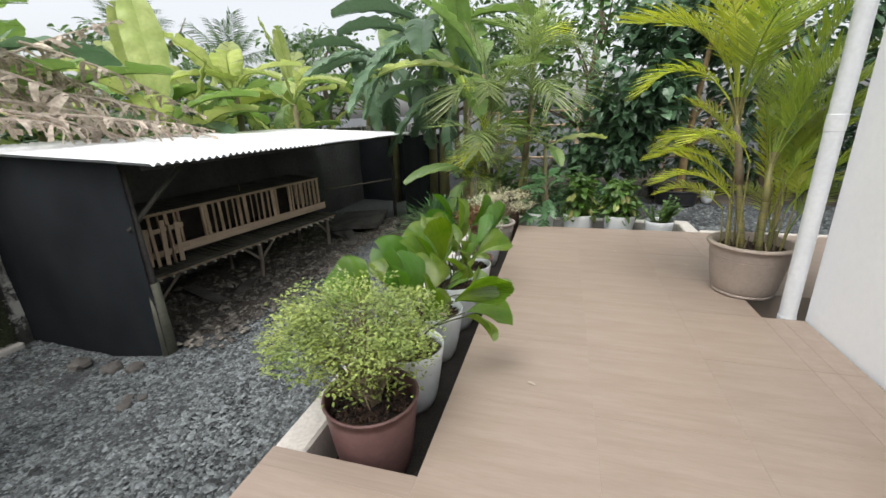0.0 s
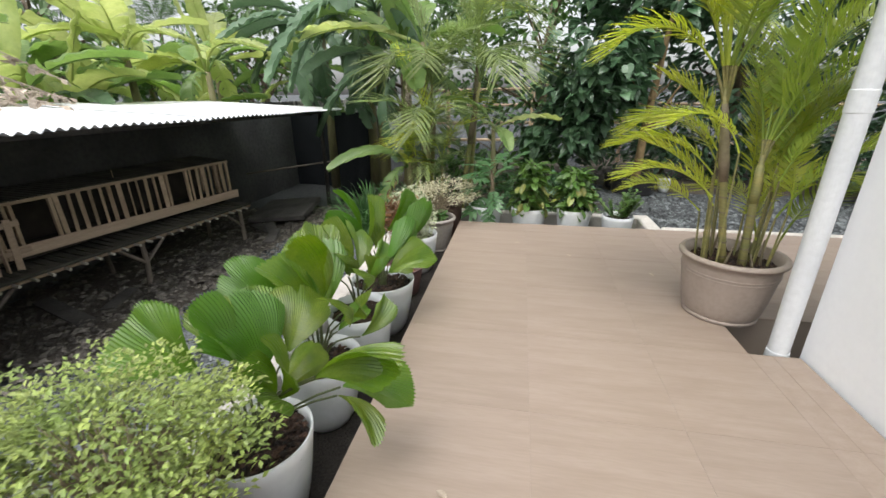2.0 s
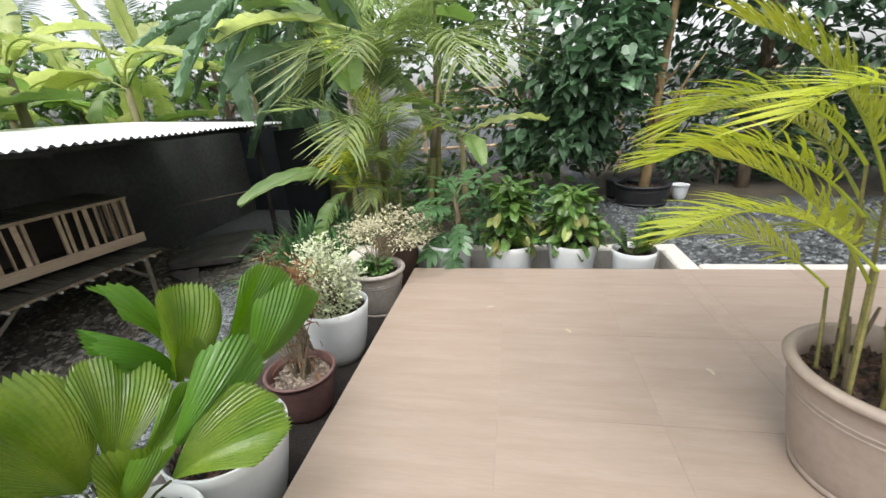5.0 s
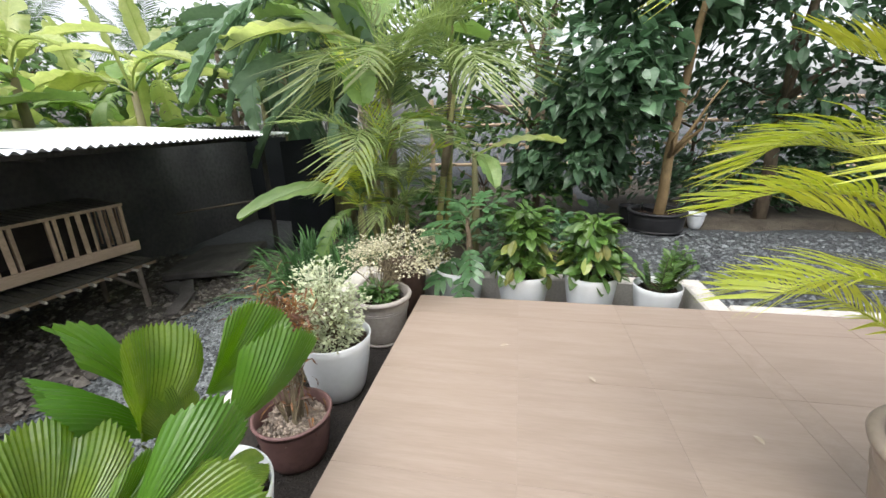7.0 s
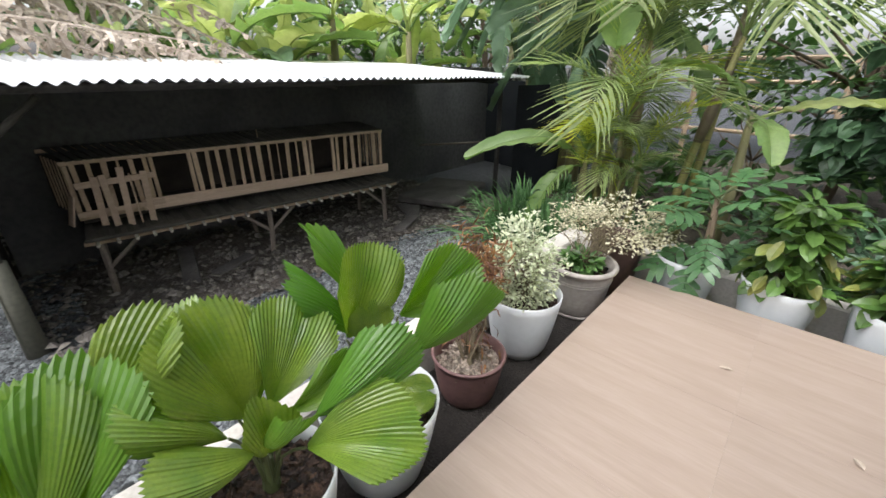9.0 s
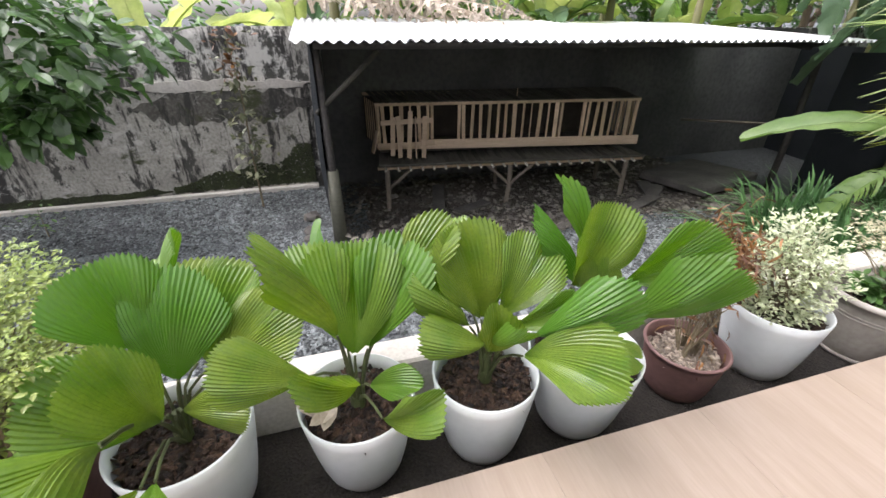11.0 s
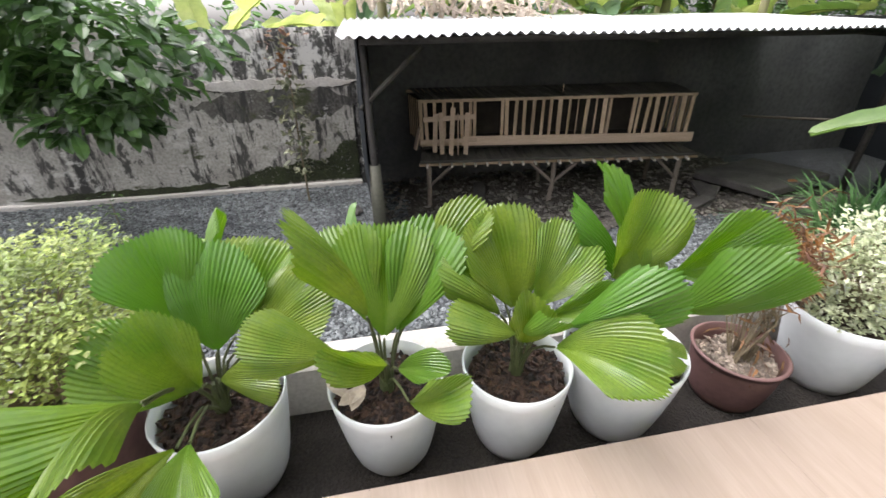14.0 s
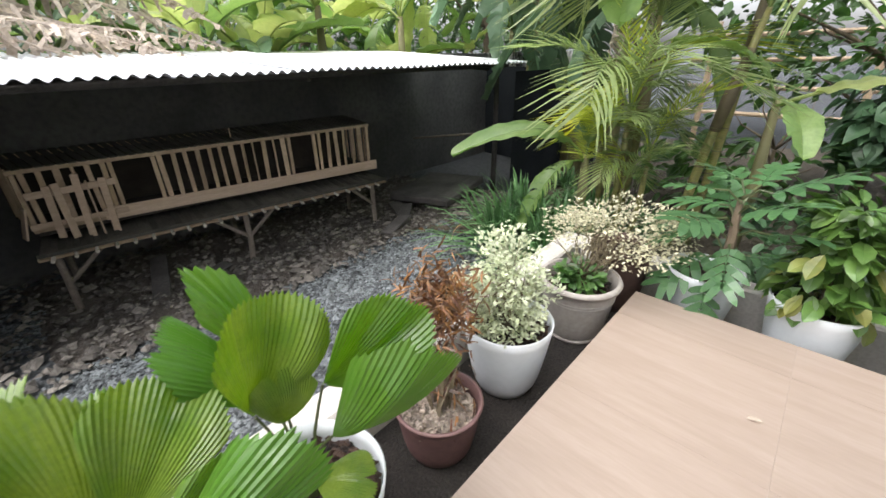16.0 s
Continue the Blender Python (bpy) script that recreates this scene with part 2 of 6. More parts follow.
M["rope_black"] = surface("black_plastic", (0.012, 0.012, 0.013), (0.022, 0.022, 0.024), rough=0.5, scale=6, bump=0.05)


def boundary_material(name, a, b, run_lo, bloom_lo, moss_lo):
    """Grey cement render with black algae runs, moss near the ground and lime bloom."""
    m = surface(name, a, b, (0.20, 0.195, 0.175), 0.9, 2.8, 34, 0.5, 0.006, fine_amt=0.7)
    nt = m.node_tree
    p = nt.nodes["Principled BSDF"]
    base = p.inputs["Base Color"].links[0].from_socket
    runs = noise_fac(nt, 2.2, run_lo, run_lo + 0.05, stretch=(1, 1.6, 0.3), detail=11)
    col = mix_col(nt, runs, base, (0.045, 0.043, 0.04))
    bloom = noise_fac(nt, 3.3, bloom_lo, bloom_lo + 0.06, stretch=(1, 0.8, 1.1), detail=12)
    col = mix_col(nt, bloom, col, (0.58, 0.57, 0.53))
    specks = noise_fac(nt, 5, 0.54, 0.58, stretch=(1, 1, 0.55), detail=12)
    col = mix_col(nt, specks, col, (0.07, 0.07, 0.062))
    moss = noise_fac(nt, 2.0, moss_lo, moss_lo + 0.08, stretch=(1, 1, 1.6), detail=8)
    col = mix_col(nt, moss, col, (0.055, 0.065, 0.025))
    nt.links.new(col, p.inputs["Base Color"])
    return m


M["cement"] = boundary_material("stained_cement", (0.40, 0.385, 0.35), (0.62, 0.60, 0.555), 0.475, 0.50, 0.62)
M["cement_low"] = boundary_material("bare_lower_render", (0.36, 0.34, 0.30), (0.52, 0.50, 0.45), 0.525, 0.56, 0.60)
M["algae"] = boundary_material("black_algae_stain", (0.05, 0.047, 0.04), (0.12, 0.112, 0.095), 0.50, 0.60, 0.56)
M["moss"] = surface("black_green_moss", (0.016, 0.018, 0.010), (0.035, 0.045, 0.018), (0.07, 0.085, 0.03), 0.95, 5, 45, 0.9, 0.01)
M["plaster"] = surface("pale_plaster_patch", (0.50, 0.47, 0.42), (0.64, 0.61, 0.56), (0.33, 0.31, 0.28), 0.9, 5, 40, 0.4, fine_amt=0.6)
M["olive_post"] = surface("olive_painted_post", (0.10, 0.10, 0.075), (0.15, 0.145, 0.11), (0.07, 0.07, 0.055), 0.8, 4, 40, 0.3)


# ---- mesh helpers ----
class Soup:
    """Collects vertices and faces of one mesh."""

    def __init__(self):
        self.v, self.f = [], []

    def add(self, verts, faces, m=None):
        k = len(self.v)
        if m is not None:
            verts = [m @ Vector(p) for p in verts]
        self.v.extend([tuple(p) for p in verts])
        self.f.extend([tuple(i + k for i in f) for f in faces])
        return self

    def mesh(self, name, material=None, smooth=False):
        me = bpy.data.meshes.new(name)
        me.from_pydata(self.v, [], self.f)
        if material is not None:
            me.materials.append(material)
        if smooth:
            me.polygons.foreach_set("use_smooth", [True] * len(me.polygons))
        me.update()
        return me


def part(name, me, material=None, parent=None, label="", m=None):
    """Links a mesh (or a Soup) as one object under a thing or a part."""
    if isinstance(me, Soup):
        me = me.mesh(name, material)
    elif material is not None and not me.materials:
        me.materials.append(material)
    ob = new(name, me)
    ob.parent = parent
    if m is not None:
        ob.matrix_basis = m
    if label:
        ob["label"] = label
    return ob


def thing(name, at=(0, 0, 0), label="", category="", group="", kind="", m=None):
    ob = new(name)
    ob.empty_display_size = 0.1
    ob.matrix_basis = m if m is not None else Matrix.Translation(at)
    return tagged(ob, label, category, group, kind)


def box(sx, sy, sz, bevel=0.0, seg=1):
    """A bevelled box mesh, centred, with its foot at z 0."""
    bm = bmesh.new()
    bmesh.ops.create_cube(bm, size=1.0)
    bmesh.ops.scale(bm, vec=(sx, sy, sz), verts=bm.verts)
    bmesh.ops.translate(bm, vec=(0, 0, sz / 2), verts=bm.verts)
    if bevel:
        bmesh.ops.bevel(bm, geom=bm.edges[:], offset=bevel, segments=seg, affect="EDGES")
    me = bpy.data.meshes.new("box")
    bm.to_mesh(me)
    bm.free()
    return me


def span_box(x0, x1, y0, y1, z0, z1, bevel=0.006):
    me = box(x1 - x0, y1 - y0, z1 - z0, bevel)
    me.transform(Matrix.Translation(((x0 + x1) / 2, (y0 + y1) / 2, z0)))
    return me


def lathe(profile, n=40):
    """Turns a profile of (radius, z) round the z axis."""
    s = Soup()
    for r, z in profile:
        for i in range(n):
            a = 2 * math.pi * i / n
            s.v.append((r * math.cos(a), r * math.sin(a), z))
    for j in range(len(profile) - 1):
        for i in range(n):
            k = (i + 1) % n
            s.f.append((j * n + i, j * n + k, (j + 1) * n + k, (j + 1) * n + i))
    return s


def tube(points, radii, n=7, soup=None, cap=True):
    """A tapered tube along a line of points."""
    s = soup or Soup()
    pts = [Vector(p) for p in points]
    k0 = len(s.v)
    for i, p in enumerate(pts):
        d = (pts[min(i + 1, len(pts) - 1)] - pts[max(i - 1, 0)]).normalized()
        side = d.cross(Vector((0.3, 0.2, 1)) if abs(d.z) < 0.95 else Vector((1, 0, 0.1))).normalized()
        up = side.cross(d)
        r = radii[i] if isinstance(radii, (list, tuple)) else radii
        for j in range(n):
            a = 2 * math.pi * j / n
            s.v.append(tuple(p + side * (r * math.cos(a)) + up * (r * math.sin(a))))
    for i in range(len(pts) - 1):
        for j in range(n):
            k = (j + 1) % n
            s.f.append((k0 + i * n + j, k0 + i * n + k, k0 + (i + 1) * n + k, k0 + (i + 1) * n + j))
    if cap:
        s.f.append(tuple(k0 + j for j in reversed(range(n))))
        s.f.append(tuple(k0 + (len(pts) - 1) * n + j for j in range(n)))
    return s


def heading(az, el):
    """Unit vector; az in degrees from +y towards -x, el above the level."""
    a, e = radians(az), radians(el)
    return Vector((-math.sin(a) * math.cos(e), math.cos(a) * math.cos(e), math.sin(e)))


def leaf_pose(base, az, el, twist=0.0):
    """Matrix that lays a blade built along +y, face +z, at base."""
    y = heading(az, el)
    x = y.cross(Vector((0, 0, 1)))
    x = x.normalized() if x.length > 1e-4 else Vector((1, 0, 0))
    z = x.cross(y)
    m = Matrix((x, y, z)).transposed().to_4x4()
    return Matrix.Translation(base) @ m @ pose(0, 0, 0, 0, twist, 0)


# ---- leaf shapes ----
def fan_blade(rng, half=45, ribs=15, cup=0.3, arch=0.1, wave=1.0, lobe=0.0, tears=0, roll=0.0):
    """A pleated fan leaf of length 1 along +y: ribs run out from the base to a round, saw-toothed rim; half is the fan's half angle."""
    s = Soup()
    rings = (0.03, 0.12, 0.25, 0.4, 0.55, 0.7, 0.84, 0.94, 1.0)
    n = ribs * 2 + 1
    splits = [rng.uniform(-0.55, 0.55) for _ in range(tears)]
    crease = rng.uniform(-0.35, 0.35)
    phase, curl = rng.uniform(0, 6), rng.uniform(-1, 1)
    for ri, r in enumerate(rings):
        for i in range(n):
            u = i / (n - 1) * 2 - 1
            run = 1 - 0.20 * abs(u) ** 3 - lobe * max(0, 1 - abs(u - crease) * 7) + 0.018 * math.sin(6 * u + phase)
            for sp in splits:
                run -= 0.16 * max(0, 1 - abs(u - sp) * 11)
            if ri == len(rings) - 1:
                run *= 1.01 if i % 2 else 0.968
            th = radians(half) * u
            ln = r * run
            x, y = ln * math.sin(th) * (1 + 0.25 * (1 - r) ** 0.8), ln * math.cos(th) ** 0.8 * (1 - 0.10 * abs(u) ** 2 * r)
            z = (0.006 if i % 2 else -0.006) * min(1, r * 1.6) * (1 - 0.3 * abs(u))
            z += 1.3 * cup * (math.sqrt((u - crease) ** 2 + 0.02) - 0.14) * ln * math.sin(radians(half)) * (1 - 0.45 * r)
            z += 0.08 * ln * abs((u * 1.4 + phase) % 1 - 0.5)
            z += arch * 4 * y * (1 - y) - 0.25 * arch * u * u * r
            z += wave * (0.05 * math.sin(4.2 * u + phase + 1.5 * r) * r + 0.12 * curl * u * r * r) - 0.10 * u * u * r
            if roll:
                bend = math.sin(radians(half)) / roll
                x, z = bend * math.sin(x / bend), z - bend * (1 - math.cos(x / bend))
            s.v.append((x, y, z))
    for j in range(len(rings) - 1):
        for i in range(n - 1):
            s.f.append((j * n + i, j * n + i + 1, (j + 1) * n + i + 1, (j + 1) * n + i))
    return s


def frond(rng, length=1.1, leaflets=34, leaf=0.34, bend=90, vee=35, width=0.021, hang=0.5):
    """A pinnate frond that leaves its base straight and arches over by bend degrees, built along +y."""
    s = Soup()
    line = [Vector((0, 0, 0))]
    for i in range(40):
        a = -radians(bend) * ((i + 0.5) / 40) ** 1.5
        line.append(line[-1] + Vector((0, math.cos(a), math.sin(a))) * (length / 40))
    def spine(t):
        k = min(39, int(t * 40))
        return line[k].lerp(line[k + 1], t * 40 - k)
    steps = [spine(i / 12) for i in range(13)]
    tube(steps, [0.011 * (1 - 0.8 * i / 12) * length / 1.1 for i in range(13)], 5, s)
    for i in range(leaflets):
        t = 0.2 + 0.8 * (i + 0.5) / leaflets
        p = spine(t)
        d = (spine(min(1, t + 0.02)) - spine(t - 0.02)).normalized()
        up = Vector((1, 0, 0)).cross(d).normalized()
        ln = leaf * (0.55 + 0.9 * math.sin(math.pi * min(1, (t - 0.08) * 0.93)) ** 0.8 * 0.6) * rng.uniform(0.9, 1.1)
        for sx in (-1, 1):
            lean = radians(20 + 24 * t + rng.uniform(-6, 6))
            v = radians(vee + rng.uniform(-14, 14))
            out = (d * math.sin(lean) + Vector((sx, 0, 0)) * math.cos(lean) * math.cos(v) + up * math.cos(lean) * math.sin(v)).normalized()
            w = d.cross(out).cross(out).normalized() * width * 0.5 * rng.uniform(0.8, 1.15)
            a, k = p, len(s.v)
            for q, (f, g) in enumerate(((0.0, 0.35), (0.35, 1.0), (0.7, 0.75), (1.0, 0.06))):
                c = a + out * ln * f + Vector((0, 0, -1)) * hang * ln * f * f * 0.6
                s.v.append(tuple(c - w * g))
                s.v.append(tuple(c + w * g))
            for q in range(3):
                s.f.append((k + 2 * q, k + 2 * q + 1, k + 2 * q + 3, k + 2 * q + 2))
    return s


def banana_blade(rng, length=1.6, width=0.5, arch=0.7, tears=6, ragged=0.0, stalk=0.2):
    """A banana leaf with a thick midrib, wavy sides and torn strips, built along +y."""
    s = Soup()
    n = 40
    def spine(t):
        return Vector((0.03 * math.sin(3 * t), length * (t - 0.22 * arch * t * t), length * (0.2 * arch * t - 0.75 * arch * t * t)))
    tube([spine(i / 10) for i in range(11)], [0.022 * (1 - 0.85 * i / 10) * length / 1.6 for i in range(11)], 6, s)
    for sx in (-1, 1):
        cuts = sorted(rng.randint(3, n - 2) for _ in range(tears))
        cells, start = [], 0
        for c in cuts + [n]:
            if c > start:
                cells.append((start, c))
                start = c
        for a, b in cells:
            sag = rng.uniform(0.0, 0.35) + ragged * rng.uniform(0.2, 0.9)
            short = 1 - ragged * rng.uniform(0, 0.5)
            k = len(s.v)
            for i in range(a, b + 1):
                t = stalk + (1 - stalk) * i / n
                u = (t - stalk) / (1 - stalk)
                w = width * 0.5 * (math.sin(math.pi * min(1, u * 0.93 + 0.05)) ** 0.55 if u < 0.999 else 0.02) * short
                p = spine(t)
                pin = 0.0
                if tears and (i == a or i == b) and 0 < i < n:
                    pin = 0.02 if i == a else -0.02
                for f in (0.0, 0.33, 0.68, 1.0):
                    lift = 0.22 * w * math.sin(f * 2.2) - sag * w * f * f * 1.6 + 0.02 * math.sin(i * 0.9 + f * 4 + sx) * f
                    s.v.append((p.x + sx * w * f * (1 - 0.25 * sag), p.y + (0.05 + pin) * f + w * f * 0.25, p.z + 0.012 + lift))
            for i in range(b - a):
                for q in range(3):
                    o = k + i * 4 + q
                    s.f.append((o, o + 1, o + 5, o + 4) if sx > 0 else (o + 4, o + 5, o + 1, o))
    return s


LEAF_OVAL = ([(0, 0, 0), (-0.17, 0.2, 0.05), (0, 0.24, 0), (0.17, 0.2, 0.05), (-0.27, 0.5, 0.06), (0, 0.52, 0), (0.27, 0.5, 0.06),
              (-0.22, 0.78, 0.02), (0, 0.8, -0.04), (0.22, 0.78, 0.02), (-0.08, 0.97, -0.06), (0.08, 0.97, -0.06), (0, 1.03, -0.1)],
             [(0, 2, 1), (0, 3, 2), (1, 2, 5, 4), (2, 3, 6, 5), (4, 5, 8, 7), (5, 6, 9, 8), (7, 8, 10), (8, 9, 11), (8, 11, 12, 10)])
LEAF_HEART = ([(0, 0, 0), (-0.2, -0.1, 0.05), (-0.38, 0.08, 0.09), (-0.42, 0.32, 0.07), (-0.3, 0.6, 0.02), (0, 0.34, 0), (0, 0.65, -0.04),
               (0.2, -0.1, 0.05), (0.38, 0.08, 0.09), (0.42, 0.32, 0.07), (0.3, 0.6, 0.02), (0, 1.12, -0.2)],
              [(0, 2, 1), (0, 5, 3, 2), (3, 5, 6, 4), (4, 6, 11), (0, 7, 8), (0, 8, 9, 5), (5, 9, 10, 6), (6, 10, 11)])
LEAF_SMALL = ([(0, 0, 0), (-0.26, 0.5, 0.08), (0, 0.5, 0), (0.26, 0.5, 0.08), (0, 1.0, -0.06)], [(0, 2, 1), (0, 3, 2), (1, 2, 4), (2, 3, 4)])
LEAF_STRAP = ([(-0.05, 0, 0), (0.05, 0, 0), (-0.07, 0.4, 0.1), (0.07, 0.4, 0.1), (-0.05, 0.75, 0.05), (0.05, 0.75, 0.05), (0, 1.0, -0.12)],
              [(0, 1, 3, 2), (2, 3, 5, 4), (4, 5, 6)])


def scatter(soup, shape, at, az, el, size, twist=0.0):
    soup.add(shape[0], shape[1], leaf_pose(at, az, el, twist) @ Matrix.Scale(size, 4))


def bush(rng, count, radii, centre, size, shape, soup=None, shell=0.55, el=(-30, 50), lumps=0, flat_under=False, loose=0.34):
    """Leaves filling an uneven ellipsoid, thinner inside, in lumps with gaps."""
    s = soup or Soup()
    knots = []
    for _ in range(lumps):
        d = Vector((rng.gauss(0, 1), rng.gauss(0, 1), rng.gauss(0, 0.8))).normalized()
        knots.append(Vector((d.x * radii[0], d.y * radii[1], d.z * radii[2])) * rng.uniform(0.45, 0.95))
    for _ in range(count):
        d = Vector((rng.gauss(0, 1), rng.gauss(0, 1), rng.gauss(0, 1))).normalized()
        r = shell + (1 - shell) * rng.random() ** 0.6
        if knots:
            kn = rng.choice(knots)
            spread = loose * r
            p = kn + Vector((d.x * radii[0], d.y * radii[1], d.z * radii[2])) * spread
        else:
            p = Vector((d.x * radii[0], d.y * radii[1], d.z * radii[2])) * r * rng.uniform(0.88, 1.06)
        if flat_under and p.z < -0.45 * radii[2]:
            p.z = -0.45 * radii[2] + rng.uniform(-0.02, 0.03)
        az = math.degrees(math.atan2(-p.x, p.y)) + rng.uniform(-70, 70)
        scatter(s, shape, Vector(centre) + p, az, rng.uniform(*el), size * rng.uniform(0.65, 1.25), rng.uniform(-40, 40))
    return s


def limbs(rng, base, top, radius, forks, reach, soup=None, branches=None):
    """A tapered trunk with forking limbs, which go into branches one by one if that list is given."""
    s = soup or Soup()
    base, top = Vector(base), Vector(top)
    n = 6
    line = [base.lerp(top, i / n) + Vector((rng.uniform(-1, 1), rng.uniform(-1, 1), 0)) * radius * 0.8 * (i > 0) for i in range(n + 1)]
    tube(line, [radius * (1 - 0.55 * i / n) for i in range(n + 1)], 8, s)
    for _ in range(forks):
        i = rng.randint(2, n)
        if branches is not None:
            branches.append(Soup())
        p = line[i]
        d = heading(rng.uniform(0, 360), rng.uniform(15, 65))
        ln = reach * rng.uniform(0.5, 1.0)
        pts = [p, p + d * ln * 0.4 + Vector((0, 0, 0.02)), p + d * ln * 0.75 + Vector((rng.uniform(-1, 1), rng.uniform(-1, 1), 0.4)) * ln * 0.1, p + d * ln + Vector((0, 0, ln * 0.12))]
        tube(pts, [radius * 0.42, radius * 0.32, radius * 0.2, radius * 0.08], 5, s if branches is None else branches[-1])
    return s


def dry_blade(rng, length=1.8, arch=0.5):
    """A withered banana leaf: a bent midrib with crumpled strips hanging from it, built along +y."""
    s = Soup()
    def spine(t):
        return Vector((0.05 * math.sin(5 * t), length * t, length * arch * (0.35 * t - 0.55 * t * t)))
    tube([spine(i / 12) for i in range(13)], [0.018 * (1 - 0.8 * i / 12) for i in range(13)], 5, s)
    t = 0.05
    while t < 0.99:
        for sx in (-1, 1):
            if rng.random() < 0.42:
                continue
            ln, w = rng.uniform(0.04, 0.26) * math.sin(math.pi * min(1, 0.15 + 0.8 * t)), rng.uniform(0.012, 0.065)
            p, k = spine(t), len(s.v)
            kink = rng.uniform(-0.14, 0.14)
            for f in (0.0, 0.3, 0.65, 1.0):
                out = ln * (0.75 * f - 0.25 * f * f)
                drop = ln * (0.1 * f + 0.6 * f * f)
                ww = w * (1 - 0.35 * f) * (1 if f else 0.6)
                c = p + Vector((sx * out, kink * f + rng.uniform(-0.012, 0.012), -drop + rng.uniform(-0.01, 0.01)))
                s.v.append((c.x, c.y - ww / 2, c.z))
                s.v.append((c.x + rng.uniform(-0.02, 0.02), c.y + ww / 2, c.z + rng.uniform(-0.02, 0.02)))
            for q in range(3):
                s.f.append((k + 2 * q, k + 2 * q + 1, k + 2 * q + 3, k + 2 * q + 2))
        t += rng.uniform(0.008, 0.035)
    return s


# ---- ground ----
def ground_height(x, y):
    left = float(np.interp(x, [-40, -4.6, -3.3, -2.6, -1.6, -0.6], [-0.7, -0.66, -0.70, -0.58, -0.44, -0.42]))
    k = min(1.0, max(0.0, (x + 1.2) / 2.6))
    return left + (-0.32 - left) * k * k * (3 - 2 * k)


def build_ground():
    axis = [-1500, -400, -120, -45, -20, -12, -9] + [-7.5 + 0.25 * i for i in range(77)] + [13, 17, 25, 50, 130, 420, 1500]
    n = len(axis)
    s = Soup()
    for yv in axis:
        for xv in axis:
            s.v.append((xv, yv, ground_height(xv, yv) + 0.018 * noise.noise(Vector((xv * 1.7, yv * 1.7, 0)))))
    for j in range(n - 1):
        for i in range(n - 1):
            s.f.append((j * n + i, j * n + i + 1, (j + 1) * n + i + 1, (j + 1) * n + i))
    g = new("ground", s.mesh("ground", M["gravel_bed"], True))
    return tagged(g, "ground of loose grey crushed gravel", "ground", kind="structure")


def mound(name, x0, x1, y0, y1, lift, material, label, seed=1):
    """A low uneven sheet of soil laid on the ground, with its rim dipping under it."""
    s = Soup()
    nx, ny = max(6, int((x1 - x0) / 0.16)), max(6, int((y1 - y0) / 0.16))
    for j in range(ny + 1):
        for i in range(nx + 1):
            u, v = i / nx, j / ny
            rim = min(u, 1 - u, v, 1 - v) * 2
            x = x0 + (x1 - x0) * u + 0.12 * noise.noise(Vector((v * 6, seed, u * 3)))
            y = y0 + (y1 - y0) * v + 0.12 * noise.noise(Vector((u * 6, seed, v * 3 + 7)))
            h = (lift + 0.05) * min(1, rim * 6) - 0.05 + 0.025 * noise.noise(Vector((x * 3, y * 3, seed)))
            s.v.append((x, y, ground_height(x, y) + h))
    for j in range(ny):
        for i in range(nx):
            o = j * (nx + 1) + i
            s.f.append((o, o + 1, o + nx + 2, o + nx + 1))
    return tagged(new(name, s.mesh(name, material, True)), label, "soil", kind="structure")


def stones(name, count, region, size, material, label, seed, lift=0.0, flat=0.55):
    """Loose broken stones lying on the ground."""
    rng = np.random.default_rng(seed)
    base = np.array([(1, 0, 0), (0.4, 0.95, 0.05), (-0.8, 0.6, 0), (-0.85, -0.55, 0.05), (0.3, -0.95, 0), (0.15, 0.1, 0.85), (-0.35, -0.15, 0.75)])
    faces = np.array([(0, 1, 5), (1, 2, 5), (2, 6, 5), (2, 3, 6), (3, 4, 6), (4, 5, 6), (4, 0, 5)])
    xs, ys = region(rng, count)
    count = len(xs)
    v = np.repeat(base[None], count, 0) * rng.uniform(0.6, 1.35, (count, 7, 3))
    sz = size * rng.lognormal(0, 0.35, count)
    v *= sz[:, None, None] * np.array([1, 0.8, flat])
    a = rng.uniform(0, 2 * np.pi, count)
    ca, sa = np.cos(a)[:, None], np.sin(a)[:, None]
    x, y = v[..., 0] * ca - v[..., 1] * sa, v[..., 0] * sa + v[..., 1] * ca
    z = v[..., 2] + x * rng.uniform(-0.4, 0.4, count)[:, None] + y * rng.uniform(-0.4, 0.4, count)[:, None]
    gz = np.array([ground_height(p, q) for p, q in zip(xs, ys)]) + lift
    verts = np.stack([x + xs[:, None], y + ys[:, None], z + gz[:, None] + 0.2 * size], -1).reshape(-1, 3)
    fs = (faces[None] + 7 * np.arange(count)[:, None, None]).reshape(-1, 3)
    me = bpy.data.meshes.new(name)
    me.from_pydata(verts.tolist(), [], fs.tolist())
    me.materials.append(material)
    return tagged(new(name, me), label, "gravel", kind="stuff")


def yard(rng, n):
    x = -0.68 - 3.7 * rng.random(n)
    y = rng.uniform(-1.8, 6.3, n)
    keep = ~((x < -2.45) & (y > 2.75 + 0.3 * np.sin(x * 5)))
    return x[keep], y[keep]


def yard_far(rng, n):
    x, y = rng.uniform(1.9, 6.5, n), rng.uniform(5.1, 8.0, n)
    keep = ~((x < 2.0) & (y < 5.2))
    return x[keep], y[keep]


def under_shed(rng, n):
    return rng.uniform(-4.35, -2.2, n), rng.uniform(2.5, 7.3, n)


